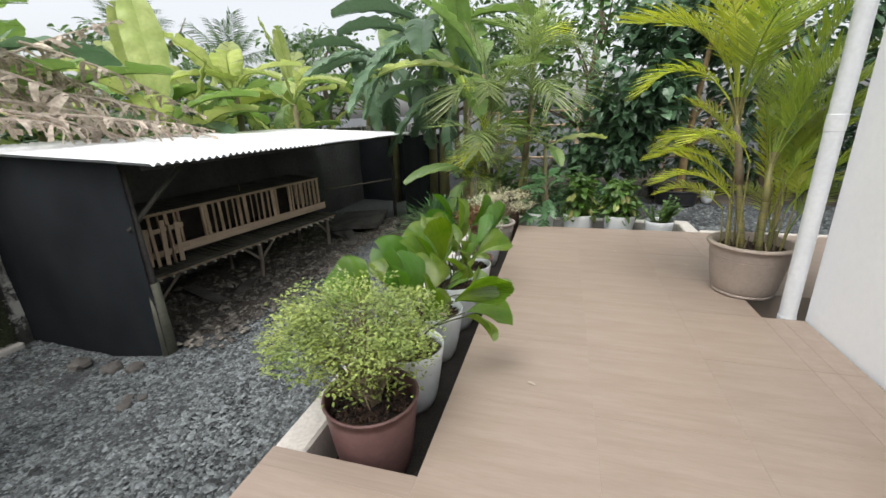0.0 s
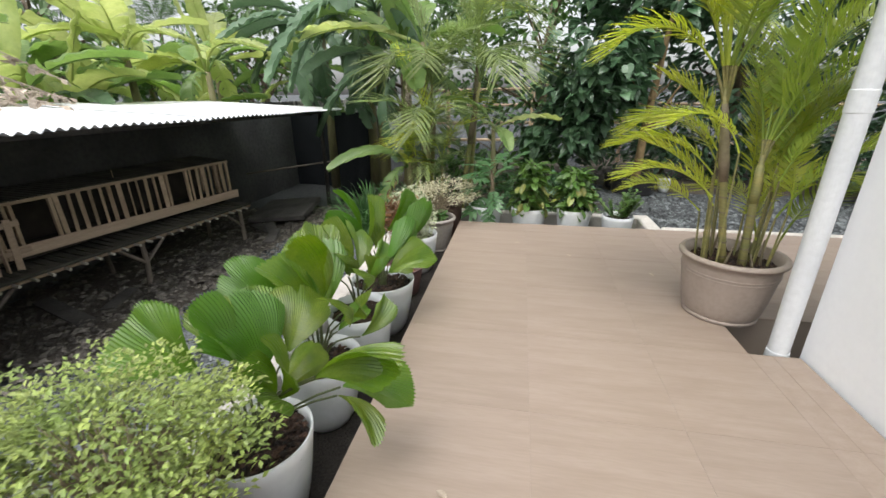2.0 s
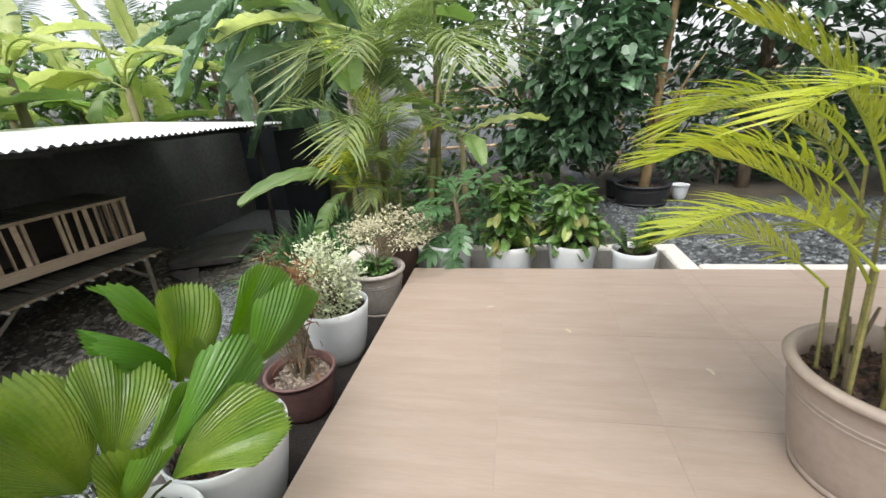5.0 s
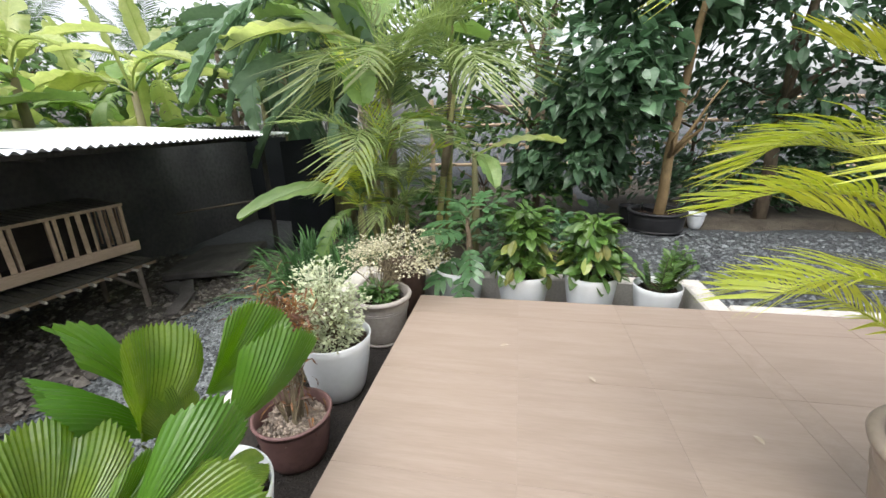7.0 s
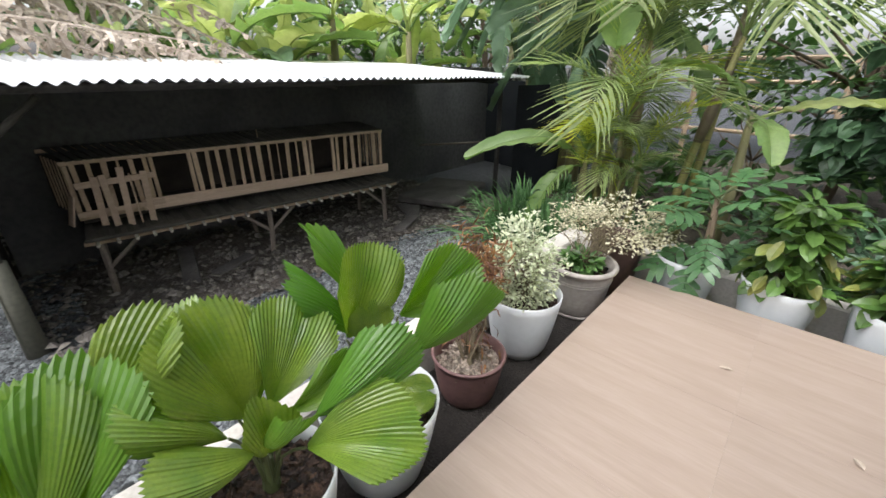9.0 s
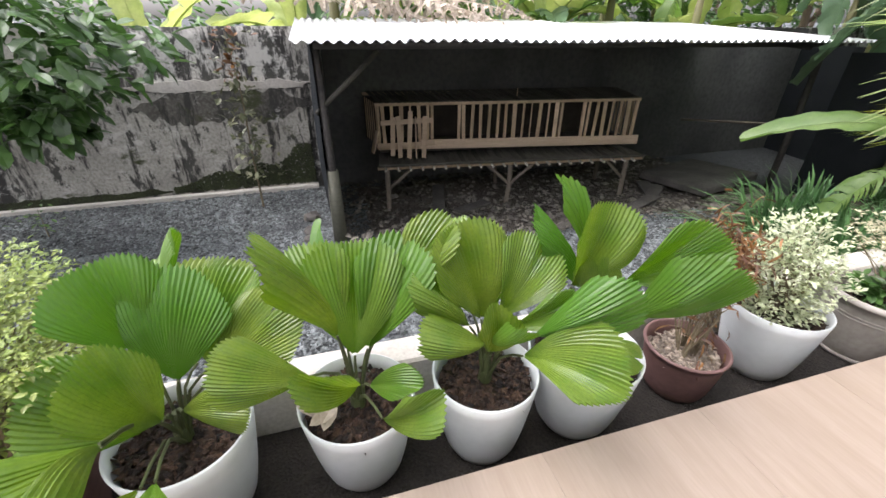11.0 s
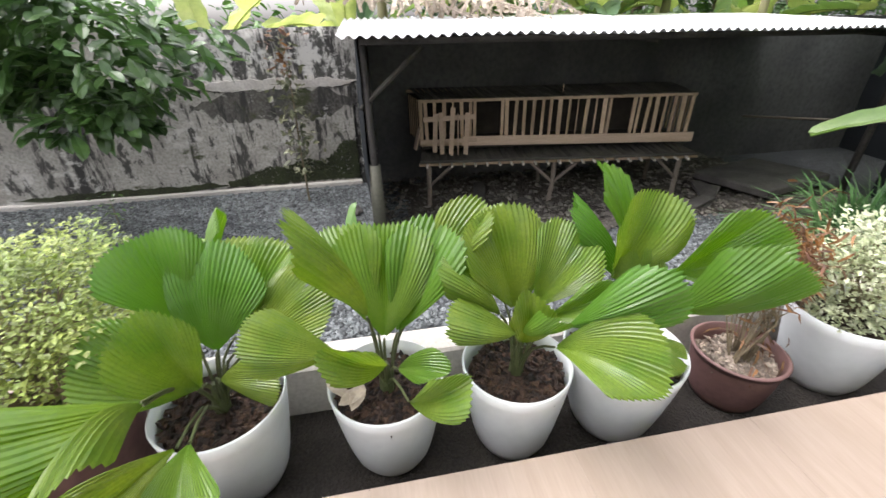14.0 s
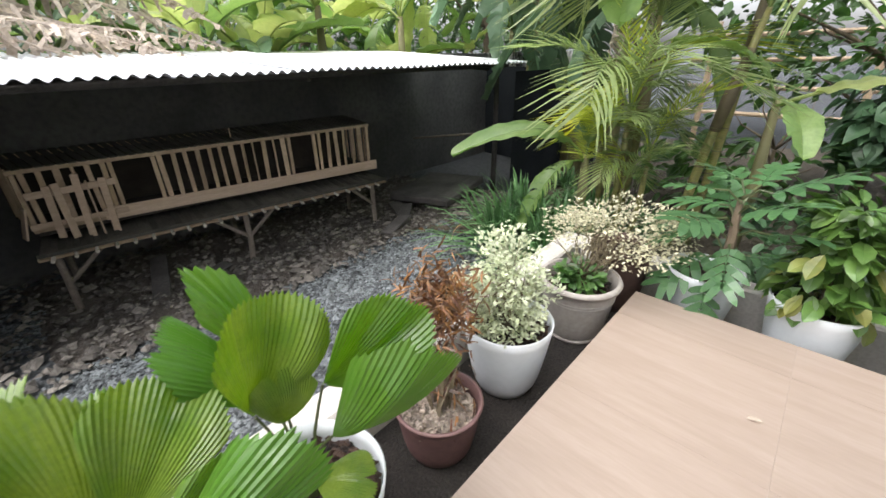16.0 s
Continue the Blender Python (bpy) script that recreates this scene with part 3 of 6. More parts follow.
build_ground()
mound("soil_under_shed", -4.42, -2.25, 2.5, 7.6, 0.03, M["dirt"], "dark damp dirt floor under the shed", 3)
mound("soil_bed", -2.3, 1.85, 5.62, 12.0, 0.06, M["litter_soil"], "planting bed of dark soil and leaf litter", 5)
mound("soil_far_bed", 1.75, 9.0, 8.0, 13.0, 0.06, M["litter_soil"], "shaded planting bed of dark soil", 9)
stones("gravel", 125000, yard, 0.0145, M["stone"], "loose blue-grey crushed gravel covering the yard", 11)
stones("gravel_behind", 9000, yard_far, 0.019, M["stone"], "loose grey gravel behind the patio", 12)
stones("rubble", 3000, under_shed, 0.027, M["rubble"], "dark broken stones and debris under the hutch", 13, 0.03)
stones("litter_chips", 2200, lambda r, n: (r.uniform(-2.2, 1.8, n), r.uniform(5.65, 8.5, n)), 0.03, M["litter_soil"], "dry leaf litter on the planting bed", 14, 0.06, 0.2)


# ---- patio, planter troughs, house ----
TILE = 0.6
HOLE = (1.765, 2.945, 3.335)


def patio():
    slab = Soup()
    floor = thing("floor", label="patio of beige wood-look ceramic tiles, clean and matt", category="floor", kind="structure")
    for x0, x1, y0, y1 in ((0.006, HOLE[0] - 0.006, -3.4, 4.994), (HOLE[0] - 0.006, 2.0, -3.4, HOLE[1] - 0.006), (HOLE[0] - 0.006, 6.2, HOLE[2] + 0.006, 4.994),
                           (-0.635, 0.006, -3.4, 1.239)):
        me = span_box(x0, x1, y0, y1, -0.40, -0.0013, 0.0)
        part("tile_bed", me, M["grout"], floor, "cement bed with grey-brown grout")
    return floor


def tiles(floor):
    shared = {}
    gap = 0.0016
    edges_x = [-0.645, 0.0, 0.67] + [0.67 + TILE * k for k in range(1, 10)]
    for i in range(len(edges_x) - 1):
        for j in range(-6, 9):
            x0, x1 = edges_x[i], edges_x[i + 1]
            y0, y1 = 2.945 + TILE * (j - 1), 2.945 + TILE * j
            for bx0, bx1, by0, by1 in ((0.0, HOLE[0], -3.4, 5.0), (HOLE[0], 2.0, -3.4, HOLE[1]), (HOLE[0], 6.2, HOLE[2], 5.0), (-0.645, 0.0, -3.4, 1.245)):
                ax0, ax1, ay0, ay1 = max(x0, bx0), min(x1, bx1), max(y0, by0), min(y1, by1)
                if ax1 - ax0 < 0.02 or ay1 - ay0 < 0.02:
                    continue
                key = (round(ax1 - ax0, 3), round(ay1 - ay0, 3))
                if key not in shared:
                    shared[key] = box(key[0] - gap, key[1] - gap, 0.0115, 0.0006)
                    shared[key].materials.append(M["tile"])
                part("tile", shared[key], None, floor, m=Matrix.Translation(((ax0 + ax1) / 2, (ay0 + ay1) / 2, -0.0115 + 0.0)))


floor_ob = patio()

trough = thing("planter_trough", label="low cement planter trough with dark soil along the patio", category="planter", kind="structure")
part("kerb_outer", span_box(-0.65, -0.50, 1.248, 5.52, -0.60, -0.004, 0.012), M["white_kerb"], trough)
part("kerb_back", span_box(-0.497, 1.97, 5.40, 5.52, -0.55, -0.004, 0.012), M["white_kerb"], trough)
part("kerb_end", span_box(1.83, 1.97, 5.003, 5.397, -0.55, -0.004, 0.012), M["white_kerb"], trough)
part("kerb_patio_edge", span_box(1.973, 6.2, 4.998, 5.09, -0.55, 0.004, 0.012), M["white_kerb"], trough)
part("trough_soil", span_box(-0.497, -0.003, 1.248, 5.397, -0.5, -0.235, 0.0), M["dark_soil"], trough)
part("trough_soil", span_box(0.0, 1.827, 5.003, 5.397, -0.5, -0.235, 0.0), M["dark_soil"], trough)
part("drain_floor", span_box(HOLE[0], 2.9, HOLE[1] + 0.003, HOLE[2] - 0.003, -0.5, -0.24, 0.0), M["dark_soil"], trough, "dark drain pit beside the downpipe")

house = thing("house", label="white painted house wall beside the patio", category="house", kind="structure")
part("wall", span_box(2.015, 2.165, 2.12, 2.985, -0.4, 3.0, 0.008), M["white_wall"], house)
part("wall", span_box(2.015, 2.165, -3.4, 1.22, -0.4, 3.0, 0.008), M["white_wall"], house)
part("wall", span_box(2.015, 2.165, 1.223, 2.117, 2.1, 3.0, 0.008), M["white_wall"], house)
part("wall", span_box(2.168, 6.2, 2.85, 2.985, -0.4, 3.0, 0.008), M["white_wall"], house)
door = part("door", span_box(2.05, 2.09, 1.27, 2.07, 0.005, 2.06, 0.004), M["wood_door"], house, "brown wooden door with dark frame")
part("frame", span_box(1.985, 2.1, 2.07, 2.115, 0.0, 2.1, 0.004), M["wood_door"], door)
part("frame", span_box(1.985, 2.1, 1.225, 1.27, 0.0, 2.1, 0.004), M["wood_door"], door)
vent = part("vent", span_box(1.985, 1.998, 2.42, 2.70, 1.40, 1.62, 0.004), M["pvc"], house, "grey louvred wall vent")
for i in range(5):
    part("slat", span_box(1.975, 1.984, 2.44, 2.68, 1.42 + 0.038 * i, 1.442 + 0.038 * i, 0.002), M["pvc"], vent)

pipe = thing("downpipe", (1.925, 3.0, 0.0), "white plastic rain downpipe at the house corner", "pipe")
part("pipe", lathe([(0.0, 0.0), (0.046, 0.0), (0.046, 3.0), (0.0, 3.0)], 28), M["pvc"], pipe)
part("collar", lathe([(0.046, 1.15), (0.049, 1.155), (0.049, 1.24), (0.046, 1.245)], 28), M["pvc"], pipe)
part("pipe_shoe", lathe([(0.047, -0.2), (0.05, -0.2), (0.05, 0.004), (0.047, 0.006)], 28), M["pvc"], pipe)


# ---- boundary wall ----
def boundary_wall():
    s = Soup()
    ny, nz, y0, y1, z0, z1 = 150, 16, -9.0, 16.0, -1.0, 1.10
    for j in range(nz + 1):
        for i in range(ny + 1):
            y, z = y0 + (y1 - y0) * i / ny, z0 + (z1 - z0) * j / nz
            top = 0.018 * noise.noise(Vector((y * 1.3, 4, 0))) if j == nz else 0
            s.v.append((-4.45 + 0.016 * noise.noise(Vector((y * 1.1, z * 1.6, 2))), y, z + top))
    k = len(s.v)
    for j in range(nz):
        for i in range(ny):
            o = j * (ny + 1) + i
            s.f.append((o, o + 1, o + ny + 2, o + ny + 1))
    for i in range(ny + 1):
        p = s.v[nz * (ny + 1) + i]
        s.v.append((-4.6, p[1], p[2]))
        s.v.append((-4.6, p[1], -1.0))
    for i in range(ny):
        o = nz * (ny + 1) + i
        s.f.append((o, o + 1, k + 2 * i + 2, k + 2 * i))
        s.f.append((k + 2 * i, k + 2 * i + 2, k + 2 * i + 3, k + 2 * i + 1))
    w = new("wall_west", s.mesh("wall_west", M["cement"], True))
    tagged(w, "weathered grey cement boundary wall with black and mossy stains", "wall", kind="structure")
    strip = new("wall_footing", span_box(-4.44, -4.36, -9, 2.3, -0.9, -0.61, 0.012))
    strip.data.materials.append(M["white_kerb"])
    tagged(strip, "pale cement footing strip along the boundary wall", "footing", kind="structure")
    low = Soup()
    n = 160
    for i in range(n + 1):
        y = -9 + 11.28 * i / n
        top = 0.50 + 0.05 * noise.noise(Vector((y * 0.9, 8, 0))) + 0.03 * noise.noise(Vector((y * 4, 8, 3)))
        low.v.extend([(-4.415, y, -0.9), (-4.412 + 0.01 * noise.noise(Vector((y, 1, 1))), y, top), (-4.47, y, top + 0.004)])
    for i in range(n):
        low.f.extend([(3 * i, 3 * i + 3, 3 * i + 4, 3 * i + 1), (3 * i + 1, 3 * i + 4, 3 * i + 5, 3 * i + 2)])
    def patch(name, y0, y1, lo, hi, x, mat, label, seed, fray):
        s = Soup()
        n = int((y1 - y0) / 0.03)
        for i in range(n + 1):
            y = y0 + (y1 - y0) * i / n
            end = min(1, 5 * i / n, 5 * (n - i) / n)
            mid = (lo + hi) / 2
            top = mid + (hi - mid) * end + fray * noise.noise(Vector((y * 3.0, seed, 0))) + fray * 0.6 * noise.noise(Vector((y * 11, seed, 5)))
            bot = mid + (lo - mid) * end + (fray * noise.noise(Vector((y * 3.5, seed, 9))) + fray * 0.8 * noise.noise(Vector((y * 13, seed, 2))) if lo > -0.5 else 0)
            s.v.extend([(x - 0.04, y, bot), (x, y, bot), (x, y, max(bot + 0.004, top)), (x - 0.04, y, max(bot + 0.004, top))])
        for i in range(n):
            for q in range(3):
                s.f.append((4 * i + q, 4 * i + 4 + q, 4 * i + 5 + q, 4 * i + 1 + q))
        tagged(new(name, s.mesh(name, mat)), label, "wall", kind="structure")
    patch("plaster_band", 0.5, 2.37, 0.50, 0.60, -4.405, M["plaster"], "pale plaster band with a ragged drip edge on the wall", 3, 0.035)
    patch("plaster_patch", -0.7, 0.42, 0.58, 1.12, -4.408, M["plaster"], "pale worn plaster patch on the upper wall", 7, 0.10)
    patch("stain_band", 0.55, 2.37, 0.18, 0.50, -4.4085, M["algae"], "dark algae stain under the plaster band", 5, 0.09)
    rng = random.Random(77)
    tufts = Soup()
    for _ in range(2600):
        y = 2.27 - 1.55 * rng.random() ** 1.5
        reach = 0.52 * (1 - (2.27 - y) / 1.9) * (0.75 + 0.5 * noise.noise(Vector((y * 3, 4, 1))))
        z = -0.58 + reach * rng.random() ** 1.3
        r = rng.uniform(0.006, 0.022)
        k = len(tufts.v)
        ring = [(-4.409, y + r * math.cos(a) * rng.uniform(0.6, 1.3), z + r * math.sin(a) * rng.uniform(0.6, 1.3)) for a in (0, 1.05, 2.1, 3.14, 4.19, 5.24)]
        tufts.v.extend(ring + [(-4.403, y, z)])
        tufts.f.extend([(k + q, k + (q + 1) % 6, k + 6) for q in range(6)])
    tagged(new("moss", tufts.mesh("moss", M["moss"])), "black-green moss spots growing up the wall foot", "moss", kind="stuff")
    patch("moss_patch", -1.6, 0.7, -0.61, -0.53, -4.401, M["moss"], "thin dark moss along the wall foot", 17, 0.05)
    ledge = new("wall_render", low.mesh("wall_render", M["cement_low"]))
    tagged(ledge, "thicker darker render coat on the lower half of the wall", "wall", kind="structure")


boundary_wall()


# ---- shed with tin roof ----
def roof_z(x, y):
    return 1.085 - 0.006 * (y - 2.2) + (x + 2.2) * -0.052


def corrugated(y0, y1, x0, x1):
    s = Soup()
    pitch = 0.076
    n = int(round((y1 - y0) / pitch * 8))
    xs = [x0 + (x1 - x0) * i / 5 for i in range(6)]
    for x in xs:
        for i in range(n + 1):
            y = y0 + (y1 - y0) * i / n
            s.v.append((x, y, roof_z(x, y) + 0.011 * math.cos(2 * math.pi * (y - 2.2) / pitch) + 0.006 * noise.noise(Vector((x, y, 3)))))
    for j in range(5):
        for i in range(n):
            s.f.append((j * (n + 1) + i, j * (n + 1) + i + 1, (j + 1) * (n + 1) + i + 1, (j + 1) * (n + 1) + i))
    k = len(s.v)
    s.v.extend([(a, b, c - 0.004) for a, b, c in s.v[:k]])
    s.f.extend([tuple(i + k for i in reversed(f)) for f in s.f[:]])
    for i in range(n):
        s.f.append((i, i + k, i + 1 + k, i + 1))
    return s


def net_panel(a, b, z0, z1f, sag=0.03, seed=1):
    """A stretched net between two uprights: a thin double skin with folds."""
    s = Soup()
    a, b = Vector(a), Vector(b)
    nx, nz = 26, 12
    side = (b - a).cross(Vector((0, 0, 1))).normalized()
    for off in (0.0, 0.006):
        for j in range(nz + 1):
            for i in range(nx + 1):
                u, v = i / nx, j / nz
                p = a.lerp(b, u)
                z = z0(p) + (z1f(p) - z0(p)) * v
                bulge = sag * math.sin(math.pi * u) * math.sin(math.pi * v) + 0.018 * noise.noise(Vector((u * 9, v * 3, seed)))
                q = p + side * (bulge + off)
                s.v.append((q.x, q.y, z))
    m = (nx + 1) * (nz + 1)
    for off in (0, 1):
        for j in range(nz):
            for i in range(nx):
                o = off * m + j * (nx + 1) + i
                f = (o, o + 1, o + nx + 2, o + nx + 1)
                s.f.append(f if off else f[::-1])
    return s


def shed():
    t = thing("shed", (-0.06, 0.10, -0.035), "low open shed with white tin roof and black shade net", "shed")
    y = 2.20
    for i in range(7):
        part("roof_sheet", corrugated(y, y + 0.76, -4.62, -2.21).mesh("roof_sheet", M["zinc"], True), None, t, "white corrugated metal sheet", m=Matrix.Translation((0, 0, 0.006 * (i % 2))))
        y += 0.735
    g = lambda p: ground_height(p[0], p[1]) - 0.02
    for i, (px, py) in enumerate(((-2.70, 2.36), (-2.55, 7.25), (-4.35, 2.36), (-4.35, 7.25))):
        top = roof_z(px, py) - 0.05
        part("post", tube([(px, py, ground_height(px, py) - 0.05), (px + 0.01, py, 0.2), (px, py - 0.01, top)], [0.036, 0.033, 0.03], 9).mesh("post", M["black_timber"], True), None, t, "rough dark timber post wrapped in net")
    for px in (-2.45, -4.3):
        part("purlin", tube([(px, 2.34, roof_z(px, 2.34) - 0.045), (px, 7.3, roof_z(px, 7.3) - 0.045)], 0.028, 8).mesh("purlin", M["black_timber"], True), None, t)
    for py in (2.36, 4.8, 7.25):
        part("rafter", tube([(-4.42, py, roof_z(-4.42, py) - 0.10), (-2.68, py, roof_z(-2.68, py) - 0.10)], 0.026, 8).mesh("rafter", M["black_timber"], True), None, t)
    part("brace", tube([(-2.70, 2.30, 0.56), (-2.62, 2.80, 1.0)], 0.02, 7).mesh("brace", M["slat_dark"], True), None, t, "diagonal grey timber brace")
    zt = lambda p: roof_z(p[0], p[1]) - 0.03
    part("net", net_panel((-4.42, 2.32, 0), (-2.66, 2.32, 0), g, zt, 0.05, 2).mesh("net", M["net"], True), None, t, "black shade net stretched over the shed end")
    # sheet added over the boundary wall, coloured dark for the shade under the roof
    part("backing", net_panel((-4.30, 2.42, 0), (-4.30, 9.4, 0), g, lambda p: roof_z(p[0], p[1]) - 0.03, 0.03, 4).mesh("backing", M["dim_wall"], True), None, t, "dark grey sheet standing for the shaded, algae-dark wall behind the hutch")
    part("net", net_panel((-4.30, 9.4, 0), (-2.2, 9.4, 0), g, lambda p: 0.92, 0.03, 6).mesh("net", M["net"], True), None, t, "black shade net at the far end")
    part("net", net_panel((-2.35, 7.35, 0), (-2.1, 9.4, 0), g, lambda p: 0.95, 0.02, 8).mesh("net", M["net"], True), None, t, "black shade net beside the far post")
    part("post_sleeve", tube([(-2.70, 2.36, ground_height(-2.7, 2.36) - 0.02), (-2.697, 2.36, -0.2), (-2.694, 2.36, 0.1)], [0.062, 0.056, 0.05], 12).mesh("post_sleeve", M["olive_post"], True), None, t, "olive-grey sleeve round the foot of the post")
    part("rail", tube([(-4.0, 7.2, 0.0), (-3.0, 8.6, 0.03)], 0.016, 7).mesh("rail", M["post"], True), None, t)
    return t


shed()


# ---- poultry hutch of bamboo slats ----
def beam(a, b, w, h, bevel=0.003):
    """A squared stick from a to b; w across, h upright."""
    a, b = Vector(a), Vector(b)
    d = b - a
    me = box(w, d.length, h, bevel)
    me.transform(Matrix.Translation((0, d.length / 2, -h / 2)))
    az = math.degrees(math.atan2(-d.x, d.y))
    el = math.degrees(math.asin(max(-1, min(1, d.z / d.length))))
    me.transform(leaf_pose(a, az, el))
    return me


def hutch():
    rng = random.Random(8)
    m = pose(-3.665, 2.995, -0.05, 0, 0, -7.6)
    t = thing("hutch", label="long bamboo slat poultry hutch on wooden legs", category="hutch", m=m)
    L, H0, H1, D = 2.87, 0.03, 0.465, 0.52
    def p(name, me, mat, label=""):
        return part(name, me, M[mat], t, label)
    # local: y along the front, -x to the back
    p("top_rail", beam((0, -0.03, H1), (0, L + 0.03, H1), 0.03, 0.03), "bamboo")
    p("top_rail", beam((-D, -0.16, H1 + 0.03), (-D, L, H1 + 0.03), 0.03, 0.03), "bamboo")
    sill = p("sill_board", beam((0.03, 0.42, 0.055), (0.06, L + 0.06, 0.035), 0.02, 0.10, 0.004), "plank", "pale bare plank along the cage foot")
    p("bottom_rail", beam((-0.012, -0.02, 0.02), (-0.012, L + 0.02, 0.02), 0.03, 0.04), "bamboo")
    opening = ((0.58, 0.83), (2.00, 2.24))
    y = 0.05
    while y < L:
        if not any(a - 0.01 < y < b + 0.01 for a, b in opening):
            w = rng.uniform(0.026, 0.036)
            p("slat", beam((0.005, y + rng.uniform(-0.008, 0.008), H0), (0.002, y + rng.uniform(-0.008, 0.008), H1 - 0.012), 0.012, w + 0.008, 0.002), "bamboo")
        y += 0.094
    for y in (0.0, 0.56, 0.85, 1.99, 2.25, L):
        p("upright", beam((-0.004, y, 0.0), (-0.004, y, H1 - 0.016), 0.034, 0.03), "bamboo")
    for i in range(6):
        x = -0.08 - i * 0.08
        p("side_slat", beam((x, 0.28 * x, H0), (x, 0.28 * x, H1), 0.03, 0.01, 0.002), "bamboo")
        p("side_slat", beam((x, L, H0), (x, L, H1), 0.03, 0.01, 0.002), "bamboo")
    n = 46
    for i in range(n):
        y = 0.04 + (L - 0.06) * i / (n - 1)
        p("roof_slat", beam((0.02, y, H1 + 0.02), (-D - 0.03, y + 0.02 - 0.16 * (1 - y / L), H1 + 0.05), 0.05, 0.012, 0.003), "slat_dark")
    # back and floor take the cage's inner shade as their colour
    p("back_board", span_box(-D - 0.02, -D, -0.15, L, 0.0, H1, 0.003), "hollow", "boards behind the cage, coloured near-black for the shade inside")
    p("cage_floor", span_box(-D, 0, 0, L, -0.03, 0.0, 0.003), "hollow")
    # small patch gate of crossed slats
    gate = p("gate", beam((0.05, 0.02, 0.29), (0.055, 0.56, 0.31), 0.014, 0.05, 0.003), "plank", "patched gate of crossed bamboo slats")
    part("slat", beam((0.052, -0.02, 0.06), (0.058, 0.58, 0.07), 0.012, 0.045, 0.003), M["plank"], gate)
    for y, lean in ((0.13, 0.02), (0.21, -0.01), (0.30, 0.03), (0.38, 0.0), (0.46, 0.02)):
        part("slat", beam((0.062, y, rng.uniform(-0.15, -0.05)), (0.066, y + lean, rng.uniform(0.33, 0.43)), 0.012, 0.048, 0.002), M["plank"], gate)
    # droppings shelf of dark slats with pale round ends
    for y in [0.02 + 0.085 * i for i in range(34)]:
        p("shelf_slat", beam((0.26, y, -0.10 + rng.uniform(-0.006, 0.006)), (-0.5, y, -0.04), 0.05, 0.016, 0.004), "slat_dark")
    for y in [0.05 + 0.125 * i for i in range(23)]:
        p("joist_end", tube([(0.15, y, -0.128), (0.31, y + rng.uniform(-0.01, 0.01), -0.136)], 0.013, 7), "pale_end")
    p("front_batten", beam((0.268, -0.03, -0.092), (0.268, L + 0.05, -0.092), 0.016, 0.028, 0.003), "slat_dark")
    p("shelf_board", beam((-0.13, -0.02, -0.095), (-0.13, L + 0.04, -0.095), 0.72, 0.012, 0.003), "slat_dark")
    p("shelf_rail", tube([(0.22, -0.04, -0.135), (0.22, L + 0.06, -0.135)], 0.017, 8), "bamboo")
    p("shelf_rail", tube([(-0.42, -0.04, -0.085), (-0.42, L + 0.06, -0.085)], 0.017, 8), "bamboo")
    for y in (0.06, 1.40, 2.77):
        for x, top in ((0.19, -0.13), (-0.42, -0.09)):
            foot = -0.68
            p("leg", tube([(x - 0.01, y + rng.uniform(-0.03, 0.03), foot), (x, y, -0.4), (x, y, top)], [0.026, 0.026, 0.024], 8), "post", "dark round timber leg")
        p("diagonal", tube([(0.19, y, -0.38), (0.205, y + (0.27 if y < 2 else -0.27), -0.14)], 0.017, 7), "post")
        if y == 1.40:
            p("diagonal", tube([(0.19, y, -0.38), (0.205, y - 0.27, -0.14)], 0.017, 7), "post")
    # loose board at the cage end
    p("end_board", beam((0.0, -0.08, -0.03), (-0.02, -0.02, 0.20), 0.09, 0.015, 0.004), "plank")
    p("twig", tube([(-0.1, 1.5, H1 + 0.04), (-0.1, 1.5, H1 + 0.12)], 0.005, 5), "bamboo")
    return t


hutch()


